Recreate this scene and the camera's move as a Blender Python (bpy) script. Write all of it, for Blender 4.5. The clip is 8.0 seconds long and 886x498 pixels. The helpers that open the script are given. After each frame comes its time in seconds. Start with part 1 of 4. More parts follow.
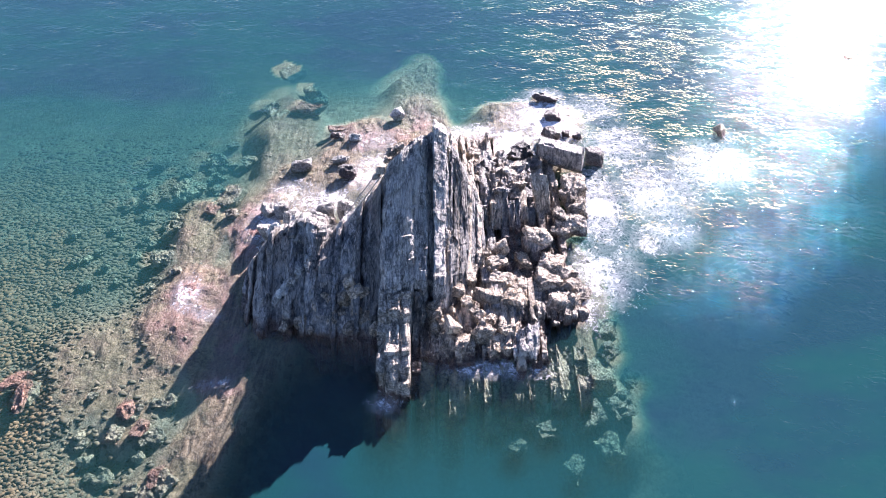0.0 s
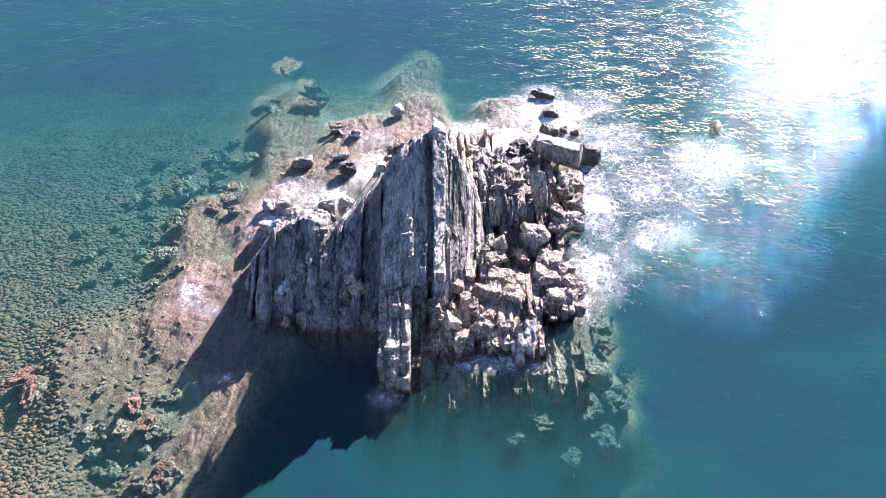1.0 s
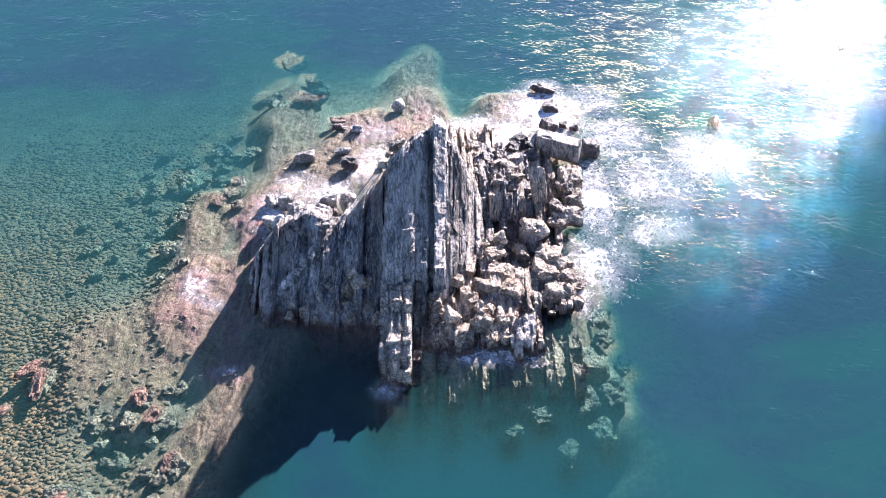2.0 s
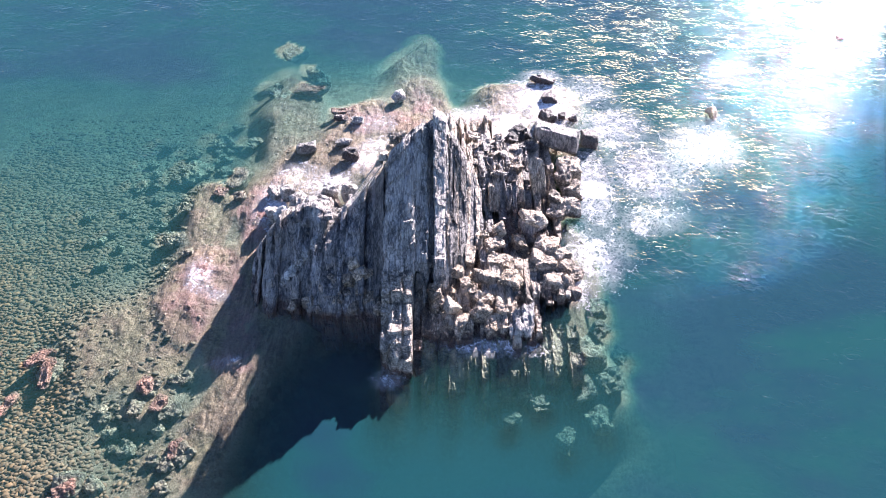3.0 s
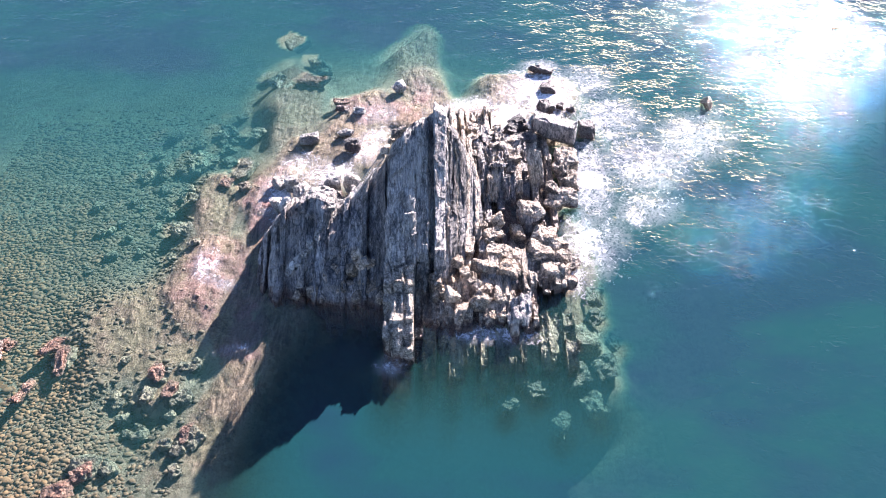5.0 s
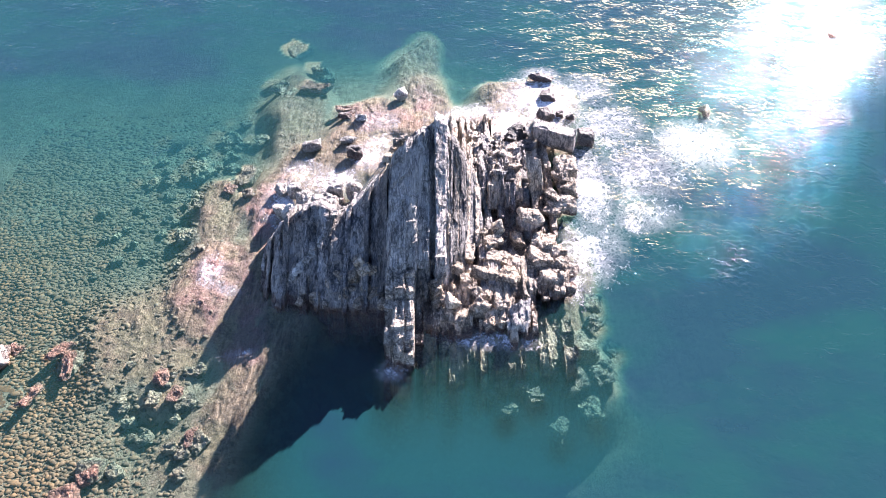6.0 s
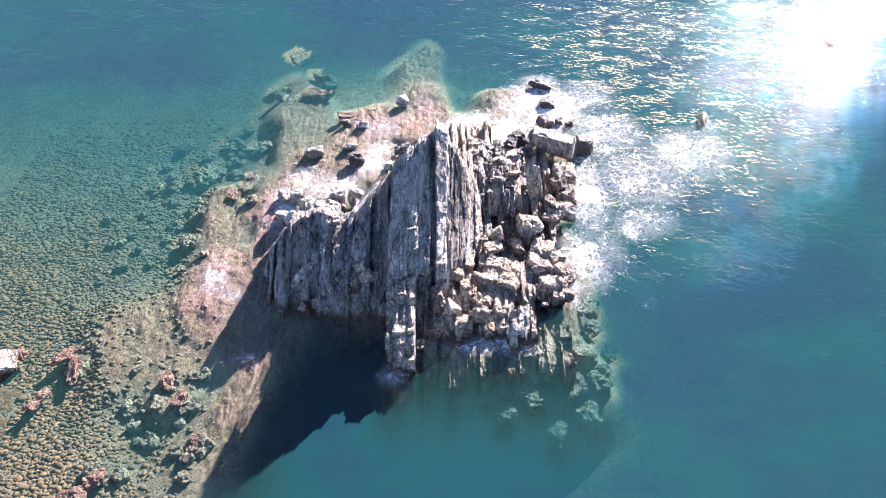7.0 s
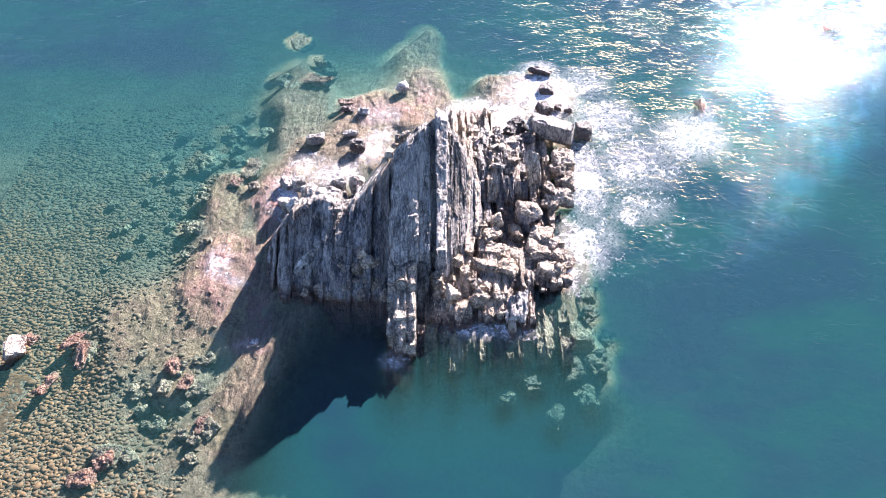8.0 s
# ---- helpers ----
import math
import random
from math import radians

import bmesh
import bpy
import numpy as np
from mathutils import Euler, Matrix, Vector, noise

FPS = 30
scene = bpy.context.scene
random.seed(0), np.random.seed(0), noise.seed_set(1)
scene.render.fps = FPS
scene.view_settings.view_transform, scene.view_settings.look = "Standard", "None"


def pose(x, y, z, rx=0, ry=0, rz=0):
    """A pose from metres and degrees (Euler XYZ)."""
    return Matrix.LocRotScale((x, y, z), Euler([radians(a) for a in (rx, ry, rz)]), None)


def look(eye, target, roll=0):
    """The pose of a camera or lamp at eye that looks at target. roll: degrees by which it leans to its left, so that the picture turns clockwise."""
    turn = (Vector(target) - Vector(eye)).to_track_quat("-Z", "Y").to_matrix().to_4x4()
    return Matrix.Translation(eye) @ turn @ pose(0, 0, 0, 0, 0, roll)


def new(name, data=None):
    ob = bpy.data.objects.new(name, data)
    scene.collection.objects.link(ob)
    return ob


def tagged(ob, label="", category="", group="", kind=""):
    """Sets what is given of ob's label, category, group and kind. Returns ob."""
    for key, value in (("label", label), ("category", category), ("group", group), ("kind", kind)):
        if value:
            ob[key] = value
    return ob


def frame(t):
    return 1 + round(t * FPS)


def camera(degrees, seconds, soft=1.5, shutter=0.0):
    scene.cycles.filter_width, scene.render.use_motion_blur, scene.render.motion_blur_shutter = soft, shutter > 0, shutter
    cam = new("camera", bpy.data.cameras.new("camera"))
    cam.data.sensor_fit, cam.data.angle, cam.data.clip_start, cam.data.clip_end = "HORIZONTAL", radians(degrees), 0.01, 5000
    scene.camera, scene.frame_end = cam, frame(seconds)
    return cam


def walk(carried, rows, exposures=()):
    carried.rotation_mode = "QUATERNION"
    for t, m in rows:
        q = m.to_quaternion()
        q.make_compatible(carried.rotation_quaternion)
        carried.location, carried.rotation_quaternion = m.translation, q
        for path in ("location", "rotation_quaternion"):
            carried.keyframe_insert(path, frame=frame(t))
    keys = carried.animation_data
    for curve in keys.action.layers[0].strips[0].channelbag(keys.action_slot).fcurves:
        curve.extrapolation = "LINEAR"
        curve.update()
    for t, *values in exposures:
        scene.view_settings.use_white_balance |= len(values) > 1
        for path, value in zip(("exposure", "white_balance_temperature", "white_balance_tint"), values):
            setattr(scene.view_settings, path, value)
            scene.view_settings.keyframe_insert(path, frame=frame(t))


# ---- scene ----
cam = camera(61.0, 8.0, soft=0.95)
PATH = [
    (0, (-0.025, -61.967, 60.012), (-0.025, -60.528, 58.622), 0.1),
    (0.5, (-0.037, -62.211, 60.729), (-0.036, -60.781, 59.331), 0.1),
    (1, (-0.047, -62.439, 61.439), (-0.045, -61.019, 60.031), 0.1),
    (1.5, (-0.054, -62.655, 62.142), (-0.053, -61.245, 60.725), 0.1),
    (3, (-0.064, -63.244, 64.227), (-0.063, -61.874, 62.77), 0.1),
    (3.5, (-0.063, -63.427, 64.917), (-0.062, -62.072, 63.446), 0.1),
    (4, (-0.06, -63.607, 65.608), (-0.059, -62.267, 64.122), 0.1),
    (4.5, (-0.055, -63.785, 66.299), (-0.054, -62.457, 64.803), 0.0),
    (6, (-0.027, -64.331, 68.394), (-0.029, -63.001, 66.901), 0.1),
    (6.5, (-0.014, -64.524, 69.103), (-0.017, -63.192, 67.612), 0.0),
    (7, (0.002, -64.725, 69.82), (-0.002, -63.393, 68.328), 0.1),
    (7.5, (0.019, -64.936, 70.546), (0.015, -63.623, 69.037), 0.0),
    (8, (0.039, -65.159, 71.282), (0.034, -63.865, 69.757), 0.0),
]
walk(cam, [(t, look(eye, target, roll)) for t, eye, target, roll in PATH], [(0.0, 2.22, 5850, 26), (8.0, 2.42, 6100, 26)])

# ---- light ----
SUN_BEARING, SUN_HEIGHT = 28.0, 20.5  # degrees clockwise from +y, and above the horizon
world = bpy.data.worlds.new("sky")
scene.world = world
world.use_nodes = True
sky = world.node_tree.nodes.new("ShaderNodeTexSky")
sky.sky_type, sky.sun_disc = "NISHITA", False
sky.dust_density, sky.ozone_density = 0.2, 3.0
sky.sun_elevation, sky.sun_rotation = radians(SUN_HEIGHT), radians(SUN_BEARING)
background = world.node_tree.nodes["Background"]
background.inputs["Strength"].default_value = 0.054
world.node_tree.links.new(sky.outputs[0], background.inputs["Color"])
sun = new("sun", bpy.data.lights.new("sun", "SUN"))
sun.data.energy, sun.data.angle, sun.data.color = 5.0, radians(0.53), (1.0, 0.90, 0.78)
sb, sh = radians(SUN_BEARING), radians(SUN_HEIGHT)
sun.matrix_world = look((200 * math.sin(sb) * math.cos(sh), 200 * math.cos(sb) * math.cos(sh), 200 * math.sin(sh)), (0, 0, 0))


# ---- materials ----
class Nodes:
    """A small hand for wiring node materials."""

    def __init__(self, name):
        self.mat = bpy.data.materials.new(name)
        self.mat.use_nodes = True
        self.tree = self.mat.node_tree
        self.tree.nodes.clear()

    def add(self, kind, **inputs):
        node = self.tree.nodes.new("ShaderNode" + kind)
        for key, value in inputs.items():
            self.put(node, key.replace("_", " "), value)
        return node

    def put(self, node, key, value):
        socket = node.inputs[int(key)] if key.isdigit() else node.inputs[key]
        if isinstance(value, bpy.types.NodeSocket):
            self.tree.links.new(value, socket)
        else:
            socket.default_value = value

    def position(self, scale=(1, 1, 1), turn=0.0, where="geometry"):
        base = self.add("NewGeometry").outputs["Position"] if where == "geometry" else self.add("TexCoord").outputs["Object"]
        m = self.add("Mapping", Vector=base, Scale=scale, Rotation=(0, 0, radians(turn)))
        return m.outputs[0]

    def noise(self, vector, scale, detail=6.0, rough=0.6, distort=0.0):
        return self.add("TexNoise", Vector=vector, Scale=scale, Detail=detail, Roughness=rough, Distortion=distort).outputs["Fac"]

    def ramp(self, fac, *stops):
        node = self.add("ValToRGB", Fac=fac)
        e = node.color_ramp.elements
        while len(e) < len(stops):
            e.new(0.5)
        for item, (at, colour) in zip(e, stops):
            item.position = at
            item.color = (*colour, 1) if len(colour) == 3 else colour
        return node.outputs["Color"]

    def grey(self, fac, a, b, lo=0.0, hi=1.0):
        node = self.add("MapRange", Value=fac)
        for key, value in (("1", a), ("2", b), ("3", lo), ("4", hi)):
            self.put(node, key, value)
        return node.outputs[0]

    def mix(self, fac, a, b, blend="MIX"):
        node = self.tree.nodes.new("ShaderNodeMix")
        node.data_type, node.blend_type = "RGBA", blend
        for key, value in (("0", fac), ("6", a), ("7", b)):
            if not isinstance(value, bpy.types.NodeSocket) and key != "0" and len(value) == 3:
                value = (*value, 1)
            self.put(node, key, value)
        return node.outputs[2]

    def maths(self, op, a, b=0.0):
        node = self.tree.nodes.new("ShaderNodeMath")
        node.operation = op
        self.put(node, "0", a), self.put(node, "1", b)
        return node.outputs[0]

    def attribute(self, name):
        node = self.add("Attribute")
        node.attribute_name = name
        return node.outputs["Fac"]

    def height(self):
        return self.add("SeparateXYZ", Vector=self.add("NewGeometry").outputs["Position"]).outputs[2]

    def bump(self, height, strength, distance, normal=None):
        node = self.add("Bump", Height=height, Strength=strength, Distance=distance)
        if normal is not None:
            self.put(node, "Normal", normal)
        return node.outputs[0]

    def finish(self, shader):
        out = self.add("OutputMaterial", Surface=shader)
        return self.mat


def rock_material(name, dark, mid, pale, warm, strata=True, turn=0.0, algae=True, warmth=0.5):
    """Slate: grain drawn out along the beds, pale lichen, rusty weathering, weed near the waterline."""
    n = Nodes(name)
    p = n.position()
    beds = n.position((1.3, 0.24, 0.24), turn) if strata else n.position((0.7, 0.7, 1.6))
    fine = n.position((4.6, 0.9, 0.9), turn) if strata else n.position((2.5, 2.5, 4.0))
    band = n.noise(beds, 1.0, 9, 0.72, 0.9)
    grain = n.noise(fine, 0.8, 7, 0.72, 0.9)
    blotch = n.noise(p, 0.35, 5, 0.6)
    spots = n.noise(p, 2.6, 8, 0.75, 0.3)
    colour = n.ramp(band, (0.40, dark), (0.50, mid), (0.60, pale))
    colour = n.mix(n.grey(grain, 0.48, 0.60, 0.0, 0.55), colour, (*[c * 0.42 for c in mid], 1))
    colour = n.mix(n.grey(blotch, 0.46, 0.64, 0.0, warmth), colour, warm)
    colour = n.mix(n.grey(spots, 0.55, 0.64, 0.0, 0.6), colour, (*[min(1.0, c * 1.5 + 0.05) for c in pale], 1))
    def warped(v):
        w = n.add("TexNoise", Vector=p, Scale=0.7, Detail=4.0)
        q = n.add("VectorMath")
        n.put(q, "0", v), n.put(q, "1", w.outputs["Color"])
        return q.outputs[0]

    crack = n.add("TexVoronoi", Vector=warped(n.position((1.3, 0.5, 0.5), turn)) if strata else warped(n.position()), Scale=1.25)
    crack.feature = "DISTANCE_TO_EDGE"
    crev = n.grey(crack.outputs["Distance"], 0.0, 0.10)
    colour = n.mix(n.grey(crev, 1.0, 0.0, 0.0, 0.7), colour, (*[c * 0.3 for c in dark], 1))
    speck = n.noise(n.position((1.7, 0.35, 0.35), turn) if strata else p, 5.0, 5, 0.75)
    colour = n.mix(n.grey(speck, 0.46, 0.38, 0.0, 0.65), colour, (*[c * 0.5 for c in dark], 1))
    colour = n.mix(n.grey(speck, 0.54, 0.62, 0.0, 0.65), colour, (*[min(1.0, c * 1.4) for c in pale], 1))
    haze = n.noise(n.position((1.0, 0.45, 0.45), turn), 0.5, 9, 0.78, 0.5)
    colour = n.mix(n.grey(haze, 0.52, 0.60, 0.0, 0.6), colour, (*[min(1.0, c * 1.25) for c in pale], 1))
    colour = n.mix(n.grey(haze, 0.46, 0.38, 0.0, 0.8), colour, (*[c * 0.6 for c in dark], 1))
    worn = n.noise(n.position((0.8, 0.5, 0.5), turn), 0.42, 8, 0.7, 0.8)
    silver = n.mix(n.grey(speck, 0.45, 0.58), mid, (*[min(1.0, c * 1.1 + 0.02) for c in pale], 1))
    colour = n.mix(n.grey(worn, 0.53, 0.6, 0.0, 0.75 if strata else 0.3), colour, silver)
    own = n.grey(n.add("ObjectInfo").outputs["Random"], 0.0, 1.0, 0.62, 1.3)
    colour = n.mix(1.0, colour, n.add("CombineXYZ", X=own, Y=own, Z=own).outputs[0], "MULTIPLY")
    rough = 0.6
    if algae:
        edge = n.maths("ADD", n.height(), n.grey(spots, 0.3, 0.7, -0.5, 0.5))
        weed = n.ramp(n.noise(p, 1.3, 6, 0.7), (0.35, (0.045, 0.03, 0.028)), (0.55, (0.12, 0.07, 0.055)), (0.7, (0.16, 0.12, 0.07)))
        colour = n.mix(n.grey(edge, 0.95, 0.15), colour, weed)
        rough = n.grey(edge, 0.2, 1.0, 0.3, 0.6)
    nrm = n.bump(grain, 0.6, 0.2)
    nrm = n.bump(band, 0.85, 0.8, nrm)
    nrm = n.bump(crev, 0.7, 0.2, nrm)
    nrm = n.bump(spots, 0.7, 0.25, nrm)
    nrm = n.bump(speck, 0.8, 0.14, nrm)
    b = n.add("BsdfPrincipled", Base_Color=colour, Roughness=rough, Normal=nrm)
    return n.finish(b.outputs[0])


SLATE = rock_material("slate", (0.10, 0.10, 0.11), (0.25, 0.243, 0.25), (0.52, 0.47, 0.42), (0.38, 0.30, 0.22), warmth=0.35)
BOULDER = rock_material("boulder_stone", (0.16, 0.12, 0.09), (0.41, 0.325, 0.245), (0.66, 0.55, 0.43), (0.46, 0.33, 0.20), strata=False, warmth=0.6)
LICHEN = rock_material("lichened_slate", (0.10, 0.10, 0.108), (0.26, 0.255, 0.255), (0.54, 0.50, 0.46), (0.40, 0.33, 0.24), warmth=0.3)
DROWNED = rock_material("drowned_stone", (0.10, 0.095, 0.062), (0.23, 0.215, 0.14), (0.31, 0.285, 0.19), (0.34, 0.25, 0.16), strata=False, algae=False, warmth=0.5)
RUST = rock_material("rust_weed_stone", (0.10, 0.048, 0.033), (0.29, 0.145, 0.095), (0.34, 0.20, 0.14), (0.36, 0.17, 0.10), strata=False, algae=False)
DARK = rock_material("wet_slate", (0.05, 0.045, 0.05), (0.10, 0.09, 0.095), (0.22, 0.20, 0.19), (0.16, 0.11, 0.08), strata=False, warmth=0.4)
PALE = rock_material("pale_stone", (0.30, 0.28, 0.26), (0.52, 0.49, 0.45), (0.68, 0.65, 0.60), (0.42, 0.34, 0.24), strata=False, algae=False)
# darker copy of the slate, with the shade of the cliff put into its colour
SHADE_SLATE = rock_material("shade_painted_slate", (0.06, 0.06, 0.07), (0.15, 0.146, 0.155), (0.30, 0.28, 0.26), (0.24, 0.19, 0.14), warmth=0.25)
PILLAR = rock_material("pillar_stone", (0.12, 0.105, 0.09), (0.36, 0.31, 0.26), (0.63, 0.55, 0.46), (0.36, 0.28, 0.19), strata=False, warmth=0.5)
FANBEDS = rock_material("tan_slate", (0.15, 0.12, 0.10), (0.39, 0.315, 0.25), (0.64, 0.54, 0.43), (0.46, 0.35, 0.23), warmth=0.65)


def bed_material():
    """Sand and gravel, with weed-grown rock where the bed rises into reef."""
    n = Nodes("seabed_ground")
    p = n.position()
    cells = n.add("TexVoronoi", Vector=p, Scale=1.5)
    gravel = n.ramp(n.add("SeparateColor", Color=cells.outputs["Color"]).outputs[0], (0.0, (0.08, 0.068, 0.040)), (0.5, (0.155, 0.13, 0.08)), (1.0, (0.24, 0.20, 0.13)))
    patch = n.noise(p, 0.12, 5, 0.6)
    gravel = n.mix(n.grey(patch, 0.47, 0.62, 0.0, 0.8), gravel, (0.25, 0.26, 0.19, 1))
    warm = n.noise(p, 0.06, 4, 0.6)
    gravel = n.mix(n.grey(warm, 0.45, 0.62, 0.0, 0.5), gravel, (0.27, 0.17, 0.085, 1))
    lines = n.noise(n.position((1.6, 0.28, 0.3), -12.0), 1.0, 8, 0.72, 0.8)
    spots = n.noise(p, 1.5, 9, 0.8)
    brown = n.ramp(lines, (0.38, (0.05, 0.03, 0.02)), (0.5, (0.19, 0.12, 0.072)), (0.62, (0.33, 0.225, 0.148)))
    brown = n.mix(n.grey(n.noise(p, 0.22, 5, 0.6), 0.45, 0.58, 0.0, 0.8), brown, n.ramp(spots, (0.42, (0.10, 0.08, 0.04)), (0.58, (0.33, 0.25, 0.14))))
    rosy = n.ramp(lines, (0.36, (0.08, 0.034, 0.03)), (0.5, (0.25, 0.125, 0.105)), (0.64, (0.37, 0.235, 0.205)))
    rosy = n.mix(n.grey(n.noise(p, 0.3, 5, 0.6), 0.46, 0.6, 0.0, 0.7), rosy, (0.19, 0.13, 0.09, 1))
    reef = n.mix(n.grey(n.maths("ADD", n.attribute("rosy"), n.grey(n.noise(p, 0.4, 4, 0.6), 0.3, 0.7, -0.35, 0.35)), 0.35, 0.75), brown, rosy)
    reef = n.mix(n.grey(spots, 0.54, 0.64, 0.0, 0.5), reef, (0.25, 0.19, 0.15, 1))
    speck = n.noise(p, 4.5, 6, 0.75)
    reef = n.mix(n.grey(speck, 0.46, 0.36, 0.0, 0.8), reef, (0.04, 0.028, 0.025, 1))
    reef = n.mix(n.grey(speck, 0.56, 0.66, 0.0, 0.6), reef, (0.37, 0.29, 0.24, 1))
    gravel = n.mix(n.grey(speck, 0.46, 0.36, 0.0, 0.7), gravel, (0.045, 0.04, 0.026, 1))
    gravel = n.mix(n.grey(speck, 0.55, 0.65, 0.0, 0.5), gravel, (0.33, 0.29, 0.20, 1))
    gravel = n.mix(n.grey(lines, 0.5, 0.6, 0.0, 0.35), gravel, (0.27, 0.20, 0.14, 1))
    mask = n.maths("ADD", n.attribute("reef"), n.grey(spots, 0.3, 0.7, -0.25, 0.25))
    colour = n.mix(n.grey(mask, 0.15, 0.6), gravel, reef)
    nrm = n.bump(n.maths("ADD", spots, lines), 0.9, 0.3)
    nrm = n.bump(cells.outputs["Distance"], 0.5, -0.2, nrm)
    nrm = n.bump(speck, 0.8, 0.2, nrm)
    b = n.add("BsdfPrincipled", Base_Color=colour, Roughness=0.8, Normal=nrm)
    return n.finish(b.outputs[0])


def stone_material(name, tint):
    n = Nodes(name)
    r = n.add("NewGeometry").outputs["Random Per Island"]
    o = n.add("ObjectInfo").outputs["Random"]
    pick = n.maths("FRACT", n.maths("ADD", r, o))
    colour = n.ramp(pick, (0.0, tuple(c * 0.6 for c in tint)), (0.5, tint), (1.0, tuple(c * 1.45 for c in tint)))
    place = n.add("SeparateXYZ", Vector=n.position())
    shore = n.maths("ADD", n.maths("ADD", place.outputs[0], n.maths("MULTIPLY", place.outputs[1], 0.5)), n.grey(n.noise(n.position(), 0.15, 4, 0.6), 0.3, 0.7, -6.0, 6.0))
    colour = n.mix(n.grey(shore, -41.0, -55.0, 0.0, 0.9), colour, n.mix(1.0, colour, (1.9, 1.2, 0.8, 1), "MULTIPLY"))
    spots = n.noise(n.position(), 3.0, 6, 0.7)
    colour = n.mix(n.grey(spots, 0.45, 0.7, 0.0, 0.6), colour, (0.08, 0.065, 0.04, 1))
    nrm = n.bump(spots, 0.6, 0.1)
    b = n.add("BsdfPrincipled", Base_Color=colour, Roughness=0.8, Normal=nrm)
    return n.finish(b.outputs[0])


def water_material():
    """Sea water: clear over shallow ground, blue-green and opaque where it is deep, wind ripples, foam round the rocks."""
    n = Nodes("sea_water")
    p = n.position()
    swell = n.noise(n.position((0.6, 1.0, 1.0), 24.0), 0.55, 2, 0.5, 0.8)
    chop = n.noise(n.position((0.75, 1.0, 1.0), 34.0), 2.0, 1, 0.5, 0.9)
    calm = n.maths("MULTIPLY", n.grey(n.noise(n.position((0.6, 1.0, 1.0), 24.0), 0.09, 4, 0.6), 0.38, 0.62, 0.7, 1.1), n.attribute("ruffle"))
    calm = n.maths("MULTIPLY", calm, n.grey(n.noise(n.position((0.5, 1.0, 1.0), 20.0), 0.45, 3, 0.6, 0.8), 0.40, 0.62, 0.3, 1.6))
    nrm = n.bump(chop, n.maths("MULTIPLY", calm, WAVE_CHOP), 0.3)
    nrm = n.bump(swell, n.maths("MULTIPLY", calm, WAVE_SWELL), 0.6, nrm)
    murk = n.attribute("murk")
    drift = n.noise(n.position((0.5, 1.0, 1.0), 20.0), 0.07, 4, 0.55)
    body = n.ramp(n.maths("ADD", murk, n.grey(drift, 0.35, 0.65, -0.14, 0.07)), (0.25, (0.007, 0.028, 0.026)), (0.88, (0.0042, 0.0272, 0.0322)), (0.98, (0.0048, 0.0205, 0.0328)))
    # refraction brings the sun down steeply under water: the scattering body leans with it
    lean = n.add("CombineXYZ", X=0.7 * math.sin(sb), Y=0.7 * math.cos(sb), Z=0.7).outputs[0]
    deep = n.add("BsdfDiffuse", Color=body, Normal=n.bump(swell, n.maths("MULTIPLY", calm, 0.12), 0.4, lean))
    tint = n.mix(n.grey(murk, 0.0, 0.8), (0.95, 1.0, 0.98), (0.30, 0.85, 0.86))
    clear = n.add("BsdfTransparent", Color=tint)
    inside = n.add("MixShader")
    n.put(inside, "0", murk), n.put(inside, "1", clear.outputs[0]), n.put(inside, "2", deep.outputs[0])
    gloss = n.add("BsdfGlossy", Color=(1, 1, 1, 1), Roughness=WAVE_ROUGH, Normal=nrm)
    gloss.distribution = "BECKMANN"
    facing = n.add("LayerWeight", Blend=0.5, Normal=nrm).outputs["Facing"]
    sheen = n.maths("ADD", n.maths("MULTIPLY", n.maths("POWER", facing, 5.0), 0.98), 0.02)
    surface = n.add("MixShader")
    n.put(surface, "0", sheen), n.put(surface, "1", inside.outputs[0]), n.put(surface, "2", gloss.outputs[0])
    foam = n.attribute("foam")
    warp = n.add("TexNoise", Vector=p, Scale=0.9, Detail=4.0, Roughness=0.6)
    shifted = n.add("VectorMath")
    n.put(shifted, "0", p)
    spread = n.add("VectorMath")
    spread.operation = "MULTIPLY"
    n.put(spread, "0", warp.outputs["Color"]), n.put(spread, "1", (1.6, 1.6, 0))
    n.put(shifted, "1", spread.outputs[0])
    veins = []
    for size, width in ((0.8, 0.16), (2.3, 0.22), (5.5, 0.3)):
        lace = n.add("TexVoronoi", Vector=shifted.outputs[0], Scale=size)
        lace.feature = "DISTANCE_TO_EDGE"
        veins.append(n.grey(lace.outputs["Distance"], 0.0, width, 1.0, 0.0))
    clumps = n.noise(p, 1.3, 10, 0.82, 0.8)
    broad = n.noise(p, 0.35, 5, 0.65, 0.6)
    cover = n.maths("ADD", n.maths("MULTIPLY", foam, 1.22), n.maths("MULTIPLY", veins[0], 0.24))
    cover = n.maths("ADD", cover, n.maths("ADD", n.maths("MULTIPLY", veins[1], 0.22), n.maths("MULTIPLY", veins[2], 0.16)))
    cover = n.maths("ADD", cover, n.maths("ADD", n.grey(clumps, 0.32, 0.68, -0.35, 0.25), n.grey(broad, 0.35, 0.65, -0.3, 0.2)))
    white = n.add("BsdfDiffuse", Color=(0.84, 0.81, 0.82, 1), Normal=n.bump(clumps, 0.7, 0.2))
    out = n.add("MixShader")
    amount = n.maths("MULTIPLY", n.grey(cover, 0.72, 1.3, 0.0, 0.9), n.grey(foam, 0.02, 0.12))
    froth = n.maths("MULTIPLY", n.grey(foam, 0.2, 0.6, 0.0, 0.36), n.grey(n.maths("ADD", clumps, n.maths("MULTIPLY", veins[1], 0.12)), 0.42, 0.62, 0.0, 1.0))
    amount = n.maths("MAXIMUM", amount, froth)
